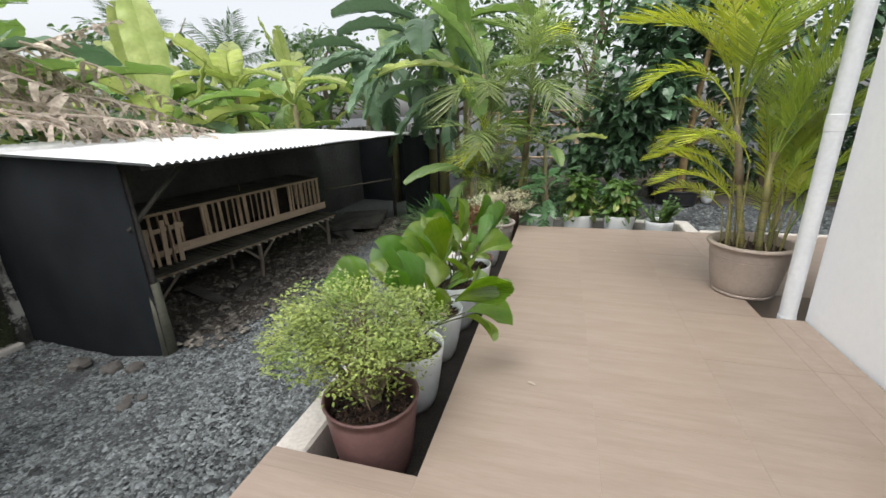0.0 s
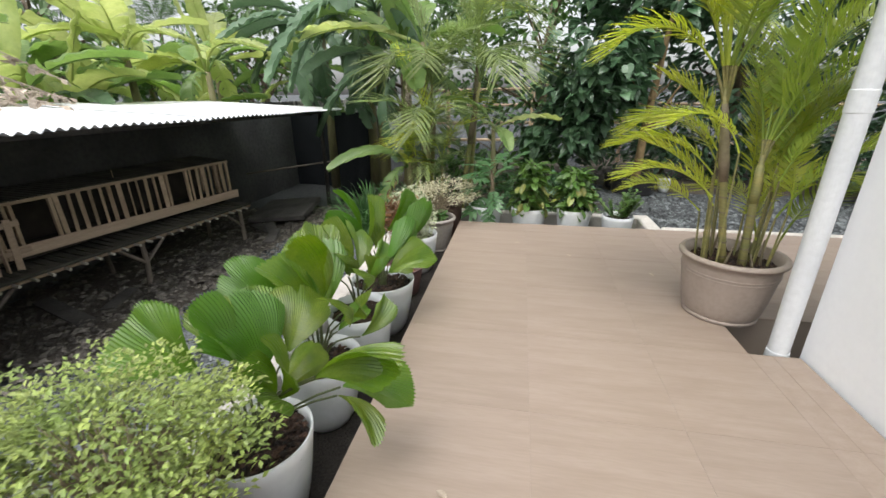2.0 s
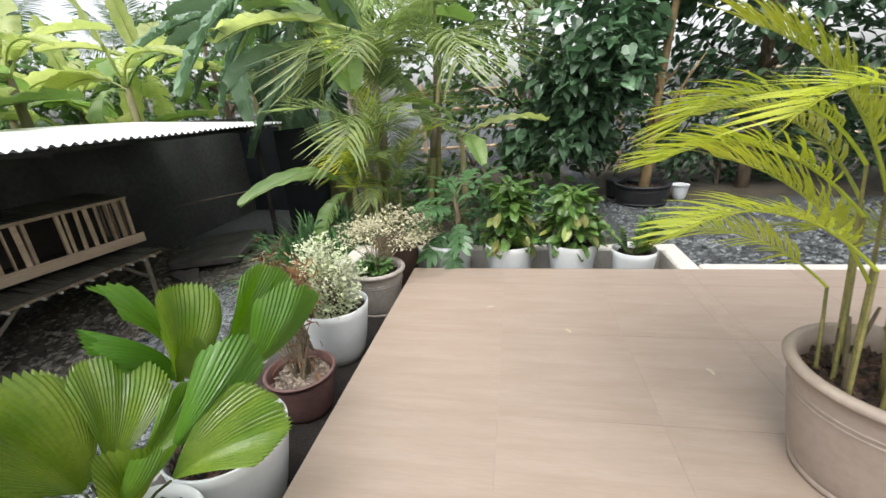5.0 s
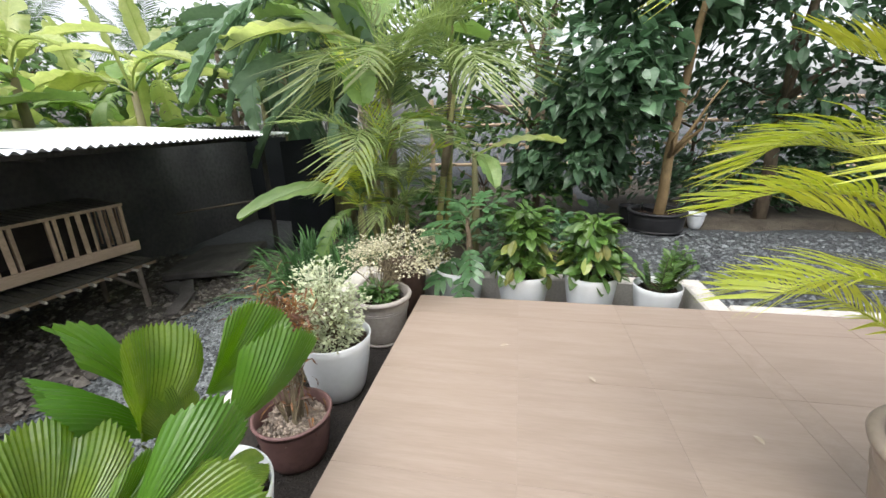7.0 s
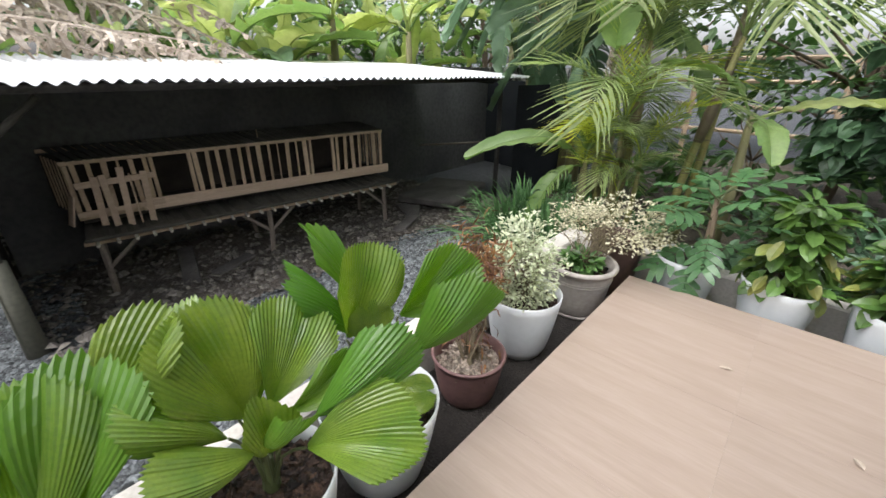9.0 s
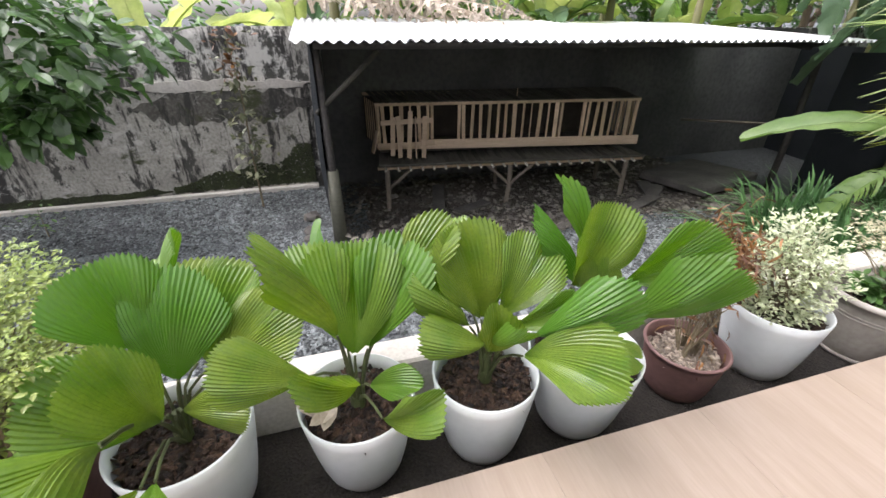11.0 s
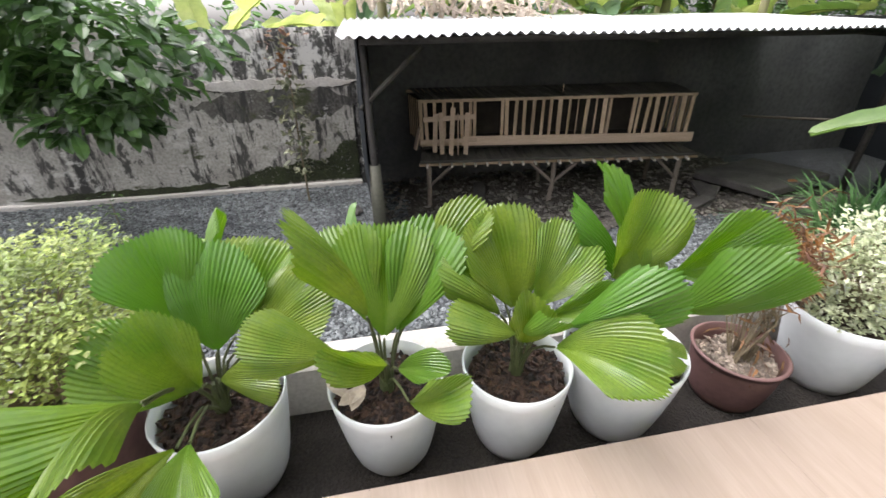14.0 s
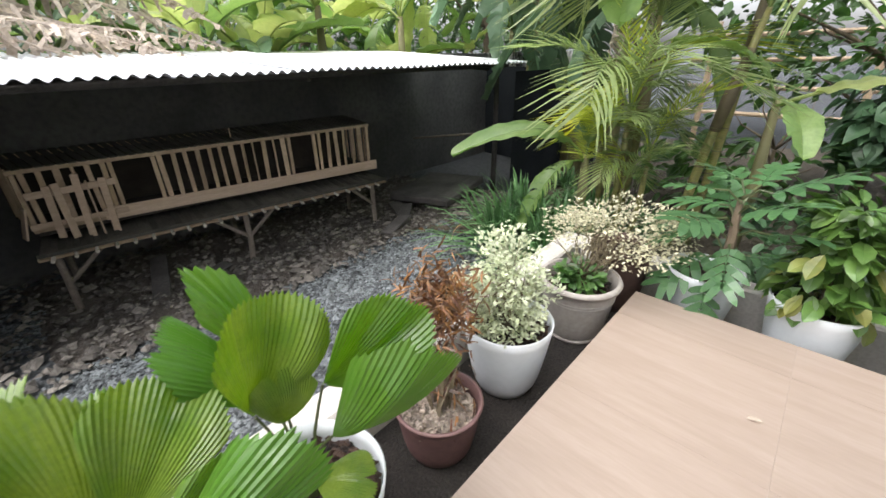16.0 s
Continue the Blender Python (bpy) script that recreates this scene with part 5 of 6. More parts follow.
def potted_areca():
    rng = random.Random(91)
    t = thing("potted_areca_palm", (1.80, 3.39, 0.0), "tall yellow-green areca palm in a large taupe pot", "potted plant")
    sz = pot_parts(t, 0.25, 0.18, 0.365, "pot_taupe", "rolled", "mulch", 56, 0.012)
    main = (Vector((-0.06, -0.05, sz - 0.02)), Vector((-0.25, -0.05, sz + 0.95)))
    second = (Vector((0.04, -0.04, sz - 0.02)), Vector((0.01, -0.02, sz + 0.62)))
    for (foot, top), r, low, swell in ((main, 0.019, 0.52, 1.4), (second, 0.021, 0.60, 1.12)):
        pts = [foot.lerp(top, i / 6) for i in range(7)]
        c = part("cane", tube(pts, [r * 1.25, r, r, r * 0.98, r * 0.95, r * 0.9, r * 0.5], 12).mesh("cane", M["cane"], True), None, t, "ringed grey-green cane")
        for i in range(1, 6):
            p = foot.lerp(top, i * low / 6)
            part("node_ring", tube([p - Vector((0, 0, 0.004)), p + Vector((0, 0, 0.004))], r * 1.13, 12), M["cane_base"], c)
        part("sheath", tube([foot.lerp(top, q) for q in (low, low + 0.10, low + 0.20, 0.92)], [r * 1.08, r * swell, r * (swell * 0.5 + 0.5), r * 0.8], 12).mesh("sheath", M["cane_base" if swell > 1.3 else "cane"], True), None, c, "dry brown leaf sheath" if swell > 1.3 else "smooth green leaf sheath")
    def stalked(foot, neck, tone, k, az, el, size, r=0.006):
        stalk = part("stalk", tube([foot, foot.lerp(neck, 0.5) + Vector((0, 0, 0.01)), neck], [r, r * 0.9, r * 0.7], 6), M["cane"], t)
        part("frond", POT_FRONDS[tone][k], None, stalk, m=leaf_pose(neck, az, el, rng.uniform(-18, 18)) @ Matrix.Scale(size, 4))
    crown = main[1]
    for az, el, k, size in ((95, 72, 1, 0.85), (60, 80, 0, 0.95), (20, 74, 1, 0.9), (330, 76, 0, 0.9), (280, 70, 0, 0.8), (250, 76, 1, 0.85), (120, 80, 0, 1.0), (180, 74, 1, 0.8), (80, 56, 2, 0.6)):
        lift = heading(az, el) * 0.10
        stalked(main[0].lerp(crown, 0.9), crown + lift, "areca_yellow" if az < 130 else "areca_pot", k, az, el, size, 0.009)
    for az, el, k, size in ((300, 72, 0, 0.75), (260, 66, 0, 0.7), (340, 70, 0, 0.75), (30, 76, 0, 0.8), (230, 78, 3, 0.7), (275, 84, 3, 0.85)):
        stalked(second[0].lerp(second[1], 0.9), second[1] + heading(az, el) * 0.08, "areca_pot", k, az, el, size, 0.008)
    # short yellow fronds arching over the patio side
    for bx, by, nx, ny, nz, az, el, k, size in ((-0.17, -0.06, -0.20, -0.06, 0.40, 84, 46, 1, 0.50), (-0.14, 0.04, -0.17, 0.06, 0.50, 72, 50, 1, 0.56), (-0.16, 0.08, -0.18, 0.10, 0.28, 66, 44, 1, 0.46),
                                               (-0.10, 0.10, -0.14, 0.14, 0.62, 60, 58, 2, 0.56), (-0.12, -0.10, -0.15, -0.12, 0.64, 96, 66, 2, 0.46), (-0.05, 0.15, -0.08, 0.20, 0.5, 40, 60, 1, 0.6),
                                               (-0.13, 0.0, -0.16, 0.0, 0.34, 78, 60, 0, 0.52), (-0.08, 0.06, -0.12, 0.08, 0.56, 50, 70, 0, 0.6)):
        stalked(Vector((bx, by, sz - 0.01)), Vector((nx, ny, sz + nz)), "areca_yellow", k, az, el, size)
    # upright green suckers on the house side
    for k in range(15):
        az = rng.uniform(235, 385)
        foot = Vector((rng.uniform(0.05, 0.17), rng.uniform(-0.10, 0.14), sz - 0.01))
        neck = Vector((foot.x * 1.15, foot.y * 1.2, sz + rng.uniform(0.10, 0.62)))
        stalked(foot, neck, "areca_pot" if k % 2 else "areca_yellow", rng.choice((0, 0, 1, 1, 2, 3)), az, rng.uniform(58, 86), rng.uniform(0.42, 0.66))
    for _ in range(8):
        a = rng.uniform(0, 6.28)
        p = Vector((0.14 * math.cos(a), 0.12 * math.sin(a), sz - 0.005))
        part("dry_stub", tube([p, p + Vector((rng.uniform(-0.03, 0.03), rng.uniform(-0.03, 0.03), rng.uniform(0.08, 0.26)))], [0.009, 0.004], 6), M["cane_base"], t)


def ground_areca(x, y, canes, label, seed, tone="areca"):
    rng = random.Random(seed)
    gz = ground_height(x, y)
    t = thing("areca_palm", (x, y, gz), label, "palm")
    for bx, by, tx, ty, tz, r, cnt, size in canes:
        cane(t, (bx, by, 0.0), (tx, ty, tz), r, rng, tz > 1.2)
        palm_crown(t, rng, Vector((tx, ty, tz)), cnt, size, tone, rise=(54, 87), az0=rng.uniform(0, 360))
    return t


potted_areca()
ground_areca(-0.57, 6.15, [(0.0, 0.0, 0.0, -0.04, 1.15, 0.030, 9, 0.95), (0.10, 0.06, 0.16, 0.06, 0.85, 0.024, 6, 0.75), (-0.10, 0.0, -0.16, -0.04, 0.90, 0.022, 6, 0.65), (0.03, -0.06, 0.06, -0.06, 0.7, 0.020, 3, 0.5),
                          (-0.2, 0.05, -0.28, -0.02, 0.72, 0.014, 4, 0.5), (0.05, -0.1, 0.08, -0.14, 0.62, 0.014, 3, 0.45), (-0.02, 0.14, 0.02, 0.16, 1.75, 0.032, 9, 1.05)],
             "clump of areca palms with arching green fronds in the bed", 101)
ground_areca(-0.2, 6.45, [(0.0, 0.0, 0.24, -0.05, 1.75, 0.034, 9, 0.95), (0.1, 0.12, 0.20, 0.15, 2.35, 0.03, 9, 1.0)],
             "leaning areca palm with bare ringed trunk in the bed", 102)

# ---- bananas ----
BLADES = {"banana": [], "banana_light": [], "banana_blue": [], "dead": []}
for k, (w, arch, tears, rag) in enumerate(((0.50, 0.5, 1, 0.0), (0.55, 0.95, 2, 0.0), (0.50, 1.35, 22, 0.42), (0.40, 0.15, 1, 0.0), (0.62, 1.3, 0, 0.0))):
    for tone in ("banana", "banana_light", "banana_blue"):
        BLADES[tone].append(banana_blade(random.Random(120 + k), 1.6, w, arch, tears, rag).mesh("leaf", M[tone], True))
for k, arch in enumerate((0.5, 0.25, 0.9)):
    BLADES["dead"].append(dry_blade(random.Random(140 + k), 1.6, arch).mesh("leaf", M["dead"]))


def banana(x, y, h, leaves, label, seed, r=0.09):
    """leaves: azimuth, rise, size, shape, tone."""
    rng = random.Random(seed)
    gz = ground_height(x, y)
    t = thing("banana_plant", (x, y, gz), label, "banana plant", "banana plants beyond the wall")
    part("stem", tube([(0, 0, -0.05), (0.02, 0.01, h * 0.5), (0.0, 0.02, h)], [r * 1.2, r, r * 0.55], 12).mesh("stem", M["banana_stem"], True), None, t, "green and brown fleshy stem")
    for az, el, size, shape, tone in leaves:
        if -6.2 < x < -4.8 and 2 < y < 9 and 205 < az % 360 < 335:
            el = max(el, 58)  # leaves over the tin roof stand up
        part("leaf", BLADES[tone][shape], None, t, m=leaf_pose(Vector((0, 0.01, h - 0.05)), az, el, rng.uniform(-14, 14)) @ Matrix.Scale(size / 1.6, 4))
    return t


banana(-0.80, 5.98, 0.84, [(138, 46, 1.0, 4, "banana"), (165, 5, 0.7, 2, "banana"), (20, 60, 0.7, 0, "banana"), (300, 30, 0.5, 1, "banana")],
       "young banana plant with broad arching leaves in the bed", 200, 0.045)
banana(0.22, 6.40, 1.22, [(-66, 22, 0.98, 0, "banana_light"), (100, 62, 0.8, 1, "banana"), (-150, 10, 0.6, 1, "banana")],
       "young banana plant with one pale leaf between the palms", 199, 0.04)
banana(-0.78, 6.85, 2.3, [(86, 20, 2.1, 0, "banana_light"), (110, 66, 1.5, 0, "banana"), (20, 60, 1.3, 1, "banana"), (150, -60, 1.1, 2, "dead"), (60, -65, 1.0, 0, "dead"), (200, -58, 1.0, 1, "dead")],
       "banana plant with broad pale leaves and dry hanging skirts", 198, 0.07)
banana(-1.15, 7.3, 2.05, [(80, 60, 1.9, 1, "banana"), (95, 30, 1.7, 1, "banana_blue"), (120, 10, 1.6, 2, "banana_blue"), (60, 20, 1.7, 2, "banana_blue"), (300, 50, 1.8, 1, "banana"),
                          (0, 70, 1.7, 0, "banana"), (200, 35, 1.6, 2, "banana"), (150, -30, 1.3, 2, "banana_blue"), (250, 5, 1.4, 2, "banana"), (180, 72, 1.8, 3, "banana")],
       "tall banana plant with torn blue-green leaves behind the palms", 201)
banana(-2.2, 8.6, 3.05, [(100, 45, 1.9, 1, "banana_blue"), (130, 5, 1.8, 2, "banana_blue"), (170, 30, 1.8, 2, "banana_blue"), (60, 30, 1.8, 2, "banana_blue"), (220, 10, 1.6, 2, "banana_blue"),
                        (280, 45, 1.8, 1, "banana"), (340, 65, 1.8, 0, "banana"), (190, -40, 1.4, 2, "banana_blue"), (110, -35, 1.4, 2, "banana_blue")],
       "tall banana plant with hanging torn leaves", 202)
banana(-3.4, 9.4, 3.0, [(150, 40, 1.9, 2, "banana_blue"), (180, 0, 1.7, 2, "banana_blue"), (100, 30, 1.8, 1, "banana_blue"), (230, 40, 1.8, 2, "banana"), (300, 30, 1.8, 1, "banana_blue"), (20, 65, 1.6, 0, "banana"),
                        (200, -40, 1.5, 2, "banana_blue"), (160, -55, 1.4, 2, "banana_blue")], "tall banana plant with hanging torn leaves", 203)
TALL = [(100, 50, 2.1, 1, "banana_blue"), (140, 15, 2.0, 2, "banana_blue"), (180, 35, 2.0, 2, "banana_blue"), (60, 30, 2.0, 2, "banana"), (225, 10, 1.9, 2, "banana_blue"), (280, 45, 2.0, 1, "banana"),
        (340, 65, 2.0, 0, "banana"), (160, -35, 1.7, 2, "banana_blue"), (115, -40, 1.6, 2, "banana_blue"), (205, -50, 1.6, 2, "banana_blue"), (30, 0, 1.8, 2, "banana")]
banana(-1.75, 7.9, 2.95, TALL, "tall banana plant with drooping torn leaves behind the shed", 230)
banana(-4.2, 11.0, 3.2, TALL, "tall banana plant with drooping torn leaves behind the shed", 231)
banana(-5.35, 2.75, 2.35, [(8, 42, 2.2, 1, "banana_blue"), (345, 30, 2.0, 1, "dead"), (40, 55, 2.0, 1, "banana"), (90, 30, 1.8, 2, "banana_blue"), (200, 40, 1.8, 1, "banana"), (280, 20, 1.7, 1, "banana"), (320, 5, 1.7, 2, "dead"), (150, 70, 1.7, 0, "banana_light")],
       "banana plant with long drooping leaves beyond the wall", 232)
LUSH = [(30, 60, 1.8, 0, "banana_light"), (75, 35, 1.8, 1, "banana"), (140, 50, 1.7, 1, "banana_light"), (200, 30, 1.7, 1, "banana"), (250, 48, 1.7, 1, "banana_light"), (310, 35, 1.7, 1, "banana"),
        (350, 15, 1.5, 2, "banana"), (110, 8, 1.5, 2, "banana_blue"), (225, 5, 1.5, 2, "banana_light"), (180, 80, 1.6, 3, "banana_light")]
banana(-5.2, 5.0, 1.75, [(60, 88, 2.15, 3, "banana_light"), (100, 40, 1.6, 1, "banana_blue"), (150, 25, 1.5, 1, "banana"), (230, 40, 1.4, 1, "banana_light"), (310, 30, 1.6, 1, "banana"), (20, 30, 1.5, 2, "banana"), (190, 10, 1.4, 1, "banana_light")],
       "banana plant with one upright pale green leaf beyond the wall", 204)
banana(-5.3, 6.7, 2.4, [(40, 70, 1.4, 0, "banana_light"), (160, 60, 1.5, 0, "banana_light"), (220, 45, 1.5, 1, "banana_light"), (300, 35, 1.4, 1, "banana_light"), (100, 30, 1.4, 1, "banana"), (260, 10, 1.3, 2, "banana_light"), (180, 5, 1.3, 2, "banana")],
       "bright green banana plant beyond the wall", 205, 0.08)
banana(-5.0, 8.0, 2.3, [(150, 78, 1.7, 3, "banana_light"), (30, 50, 1.5, 1, "banana_light"), (250, 30, 1.5, 2, "banana_light"), (320, 25, 1.4, 1, "banana"), (190, 0, 1.3, 2, "banana"), (90, 30, 1.4, 1, "banana_light")],
       "bright green banana plant beyond the wall", 206, 0.08)
banana(-5.6, 3.7, 1.9, [(60, 45, 1.8, 1, "banana_blue"), (300, 40, 1.8, 1, "banana"), (250, 25, 1.7, 1, "banana"), (170, 40, 1.7, 1, "banana_blue"), (20, 30, 1.7, 2, "banana"), (210, 65, 1.6, 0, "banana_light"), (110, 10, 1.6, 2, "banana_blue")],
       "banana plant with broad leaves beyond the wall", 207)
for k, (px, py, ph, turn) in enumerate(((-6.2, 9.8, 2.6, 0), (-6.5, 5.9, 2.3, 40), (-6.3, 2.3, 1.3, 90), (-6.9, 7.7, 2.0, 150), (-7.4, 4.4, 1.8, 200), (-4.6, 10.6, 2.2, 260), (-5.9, 0.4, 1.1, 310), (-7.8, 9.6, 2.2, 20), (-6.0, 8.9, 1.2, 75), (-5.6, 5.9, 1.5, 130))):
    banana(px, py, ph, [(a + turn, e, sz2, sh, tn) for a, e, sz2, sh, tn in LUSH], "leafy banana plant beyond the boundary wall", 208 + k)


def dead_fronds():
    rng = random.Random(51)
    t = thing("dead_banana_leaves", (-4.45, 3.2, roof_z(-4.45, 3.2) + 0.02), "heap of dry brown banana leaves fallen on the tin roof", "dry leaves")
    for px, py, pz, az, el, size, k in ((-0.35, -1.1, 0.62, 8, -12, 2.4, 0), (-0.1, -0.8, 0.40, 352, -10, 2.2, 1), (-0.3, -1.5, 0.72, 2, -6, 2.2, 2), (0.2, -1.6, 0.36, 350, -8, 2.2, 0),
                                        (0.25, -0.4, 0.22, 335, -7, 1.6, 1), (-0.3, 0.0, 0.45, 348, -10, 2.0, 0), (-0.4, 0.1, 0.6, 20, -6, 1.8, 2), (0.5, -1.2, 0.2, 5, -5, 1.7, 1), (-0.5, -2.2, 0.8, 350, -8, 2.2, 0),
                                        (0.1, -2.4, 0.5, 5, -8, 2.2, 1), (-0.2, -2.0, 0.35, 12, 0, 1.8, 2), (0.3, 0.3, 0.16, 350, -5, 1.2, 1), (-0.6, -0.6, 0.75, 40, -14, 1.8, 0),
                                        (-0.45, -0.9, 1.0, 350, -16, 2.0, 0), (-0.3, -0.3, 0.85, 15, -20, 1.9, 2), (-0.5, 0.2, 0.95, 335, -22, 1.8, 1), (-0.15, -1.3, 0.75, 340, -14, 2.1, 2)):
        part("leaf", BLADES["dead"][k], None, t, m=leaf_pose(Vector((px, py, pz)), az, el, rng.uniform(-25, 25)) @ Matrix.Scale(size / 1.6, 4))


dead_fronds()


# ---- trees, hedges and far foliage ----
def tree(name, x, y, h, radius, crowns, mat, shape, size, label, seed, category="tree", forks=9, reach=1.0, lean=(0, 0), bark="bark"):
    """crowns: centre offset, radii, leaf count."""
    rng = random.Random(seed)
    t = thing(name, (x, y, ground_height(x, y)), label, category)
    boughs = []
    trunk = part("trunk", limbs(rng, (0, 0, -0.05), (lean[0], lean[1], h), radius, forks, reach, branches=boughs).mesh("trunk", M[bark], True), None, t, "brown bark trunk with forking limbs")
    for bough in boughs:
        part("limb", bough.mesh("limb", M[bark], True), None, trunk)
    s = Soup()
    for c, r, n in crowns:
        bush(rng, n, r, c, size, shape, s, 0.35, (-65, 25), max(6, n // 28))
    part("crown", s, M[mat], t)
    return t


tree("heart_leaf_tree", 2.42, 8.05, 2.9, 0.075, [((-0.75, -0.1, 1.85), (0.85, 0.6, 0.8), 1150), ((-1.1, 0.0, 0.95), (0.75, 0.5, 0.6), 850), ((0.0, 0.3, 2.9), (1.3, 0.7, 0.8), 900)],
     "dark_leaf", LEAF_HEART, 0.165, "slender tree with large dark heart-shaped leaves", 301, lean=(0.26, 0.0), bark="pale_bark")
tree("broadleaf_tree", 3.9, 8.6, 3.2, 0.09, [((0.0, 0.0, 2.8), (2.0, 1.1, 1.2), 2100), ((-1.5, 0.2, 3.4), (1.5, 0.9, 1.0), 500), ((0.6, 0.2, 1.5), (1.6, 0.8, 0.9), 1000)],
     "dark_leaf", LEAF_OVAL, 0.17, "dense dark green tree behind the gravel", 302, reach=1.6)
tree("broadleaf_tree", 6.2, 8.0, 3.0, 0.09, [((0, 0, 2.5), (1.9, 1.4, 1.4), 1600), ((0.2, -0.3, 1.0), (1.5, 1.0, 1.0), 900)], "dark_leaf", LEAF_OVAL, 0.17,
     "dense dark green tree behind the gravel", 303, reach=1.6)
tree("thicket", 3.7, 8.85, 0.7, 0.03, [((0, 0, 0.55), (1.5, 0.4, 0.55), 900)], "dark_leaf", LEAF_OVAL, 0.13, "dark green undergrowth along the gravel edge", 315, "bush", 8, 0.6)
tree("thicket", 6.2, 8.6, 0.7, 0.03, [((0, 0, 0.6), (1.6, 0.4, 0.6), 900)], "dark_leaf", LEAF_OVAL, 0.13, "dark green undergrowth along the gravel edge", 316, "bush", 8, 0.6)
tree("thicket", 0.9, 8.9, 2.6, 0.06, [((0, 0, 2.8), (1.8, 0.8, 1.3), 650), ((0.0, 0, 1.2), (1.6, 0.7, 1.0), 1000)], "mid_leaf", LEAF_OVAL, 0.15,
     "leafy thicket behind the palms", 304, "bush", reach=1.4)
tree("thicket", 3.3, 9.6, 1.2, 0.05, [((0, 0, 0.9), (3.0, 0.6, 1.0), 1700)], "dark_leaf", LEAF_OVAL, 0.15, "dark undergrowth at the back of the yard", 305, "bush", reach=0.9)
tree("thicket", 0.75, 6.0, 0.35, 0.02, [((0, 0, 0.34), (0.75, 0.35, 0.38), 520)], "dark_leaf", LEAF_OVAL, 0.11, "low dark green undergrowth behind the white pots", 314, "bush", 6, 0.35)
tree("thicket", 0.2, 7.6, 0.7, 0.03, [((0, 0, 0.5), (1.3, 0.5, 0.5), 520)], "mid_leaf", LEAF_OVAL, 0.14, "green undergrowth under the palms", 306, "bush", reach=0.6)
tree("broadleaf_tree", -2.6, 12.5, 4.0, 0.12, [((0, 0, 4.2), (2.4, 1.6, 1.7), 1100), ((1.8, 0, 2.6), (2.0, 1.2, 1.4), 800)], "far_leaf", LEAF_OVAL, 0.22,
     "tall leafy tree behind the bananas", 307, reach=2.0)
tree("broadleaf_tree", -7.5, 13.5, 3.6, 0.12, [((0, 0, 3.4), (2.4, 1.6, 1.5), 1000), ((-2.0, 0, 2.4), (2.0, 1.3, 1.2), 700)], "far_leaf", LEAF_OVAL, 0.22,
     "tall leafy tree behind the bananas", 308, reach=2.0)
tree("broadleaf_tree", 1.2, 12.5, 4.2, 0.12, [((0, 0, 4.0), (2.6, 1.4, 1.5), 600)], "far_leaf", LEAF_OVAL, 0.22, "tall leafy tree beyond the yard", 309, reach=2.0)
tree("broadleaf_tree", 8.6, 9.2, 3.0, 0.1, [((0, 0, 2.6), (2.0, 1.4, 1.5), 1200), ((-0.6, -0.4, 1.1), (1.8, 1.0, 1.0), 900)], "dark_leaf", LEAF_OVAL, 0.17,
     "dense dark green tree behind the gravel", 312, reach=1.7)
tree("broadleaf_tree", -9.5, 9.0, 3.4, 0.12, [((0, 0, 3.0), (1.6, 2.6, 1.4), 1200), ((0, -3.5, 2.6), (1.5, 2.2, 1.2), 900)], "far_leaf", LEAF_OVAL, 0.2,
     "leafy tree behind the bananas", 313, reach=1.9)
tree("hedge", -7.2, 5.0, 1.2, 0.05, [((-1.2, -1.5, 1.7), (0.9, 2.8, 1.2), 1300), ((-1.2, 3.5, 1.9), (0.9, 3.2, 1.4), 1600), ((-0.6, -5.5, 1.5), (0.8, 2.7, 1.0), 900), ((-1.5, 8.0, 2.2), (1.0, 3.0, 1.6), 1500)], "mid_leaf", LEAF_OVAL, 0.17,
     "green hedge beyond the boundary wall", 310, "hedge", reach=1.0)
tree("round_leaf_tree", -3.2, -1.3, 2.2, 0.08, [((0.1, 1.75, 1.72), (0.65, 0.95, 0.55), 900), ((0.0, 0.7, 2.0), (0.8, 1.1, 0.75), 900), ((0.0, -0.6, 2.4), (1.0, 1.1, 0.9), 700), ((0.1, 1.5, 1.2), (0.4, 0.55, 0.32), 300)],
     "jack_leaf", LEAF_OVAL, 0.165, "glossy dark round-leaved tree over the gravel", 311, reach=1.4, lean=(0.0, 0.3))


def coconut(x, y, h, seed):
    rng = random.Random(seed)
    t = thing("coconut_palm", (x, y, ground_height(x, y)), "distant coconut palm with drooping dark fronds", "palm", "far coconut palms")
    part("trunk", tube([(0, 0, 0), (0.2, 0, h * 0.5), (0.3, 0.1, h)], [0.18, 0.14, 0.11], 9).mesh("trunk", M["bark"], True), None, t)
    for i in range(16):
        part("frond", COCO[i % 3], None, t, m=leaf_pose(Vector((0.3, 0.1, h)), i * 137.5, -10 + 85 * i / 15, rng.uniform(-15, 15)) @ Matrix.Scale(rng.uniform(2.6, 3.3), 4))


COCO = [frond(random.Random(170 + k), 1.0, 34, 0.28, a, 8, 0.018, 1.1).mesh("frond", M["far_leaf"]) for k, a in enumerate((0.6, 1.0, 1.3))]
for k, (x, y, h) in enumerate(((-26, 22, 6.2), (-25, 29, 6.6), (-24, 37, 7.0))):
    coconut(x, y, h, 400 + k)


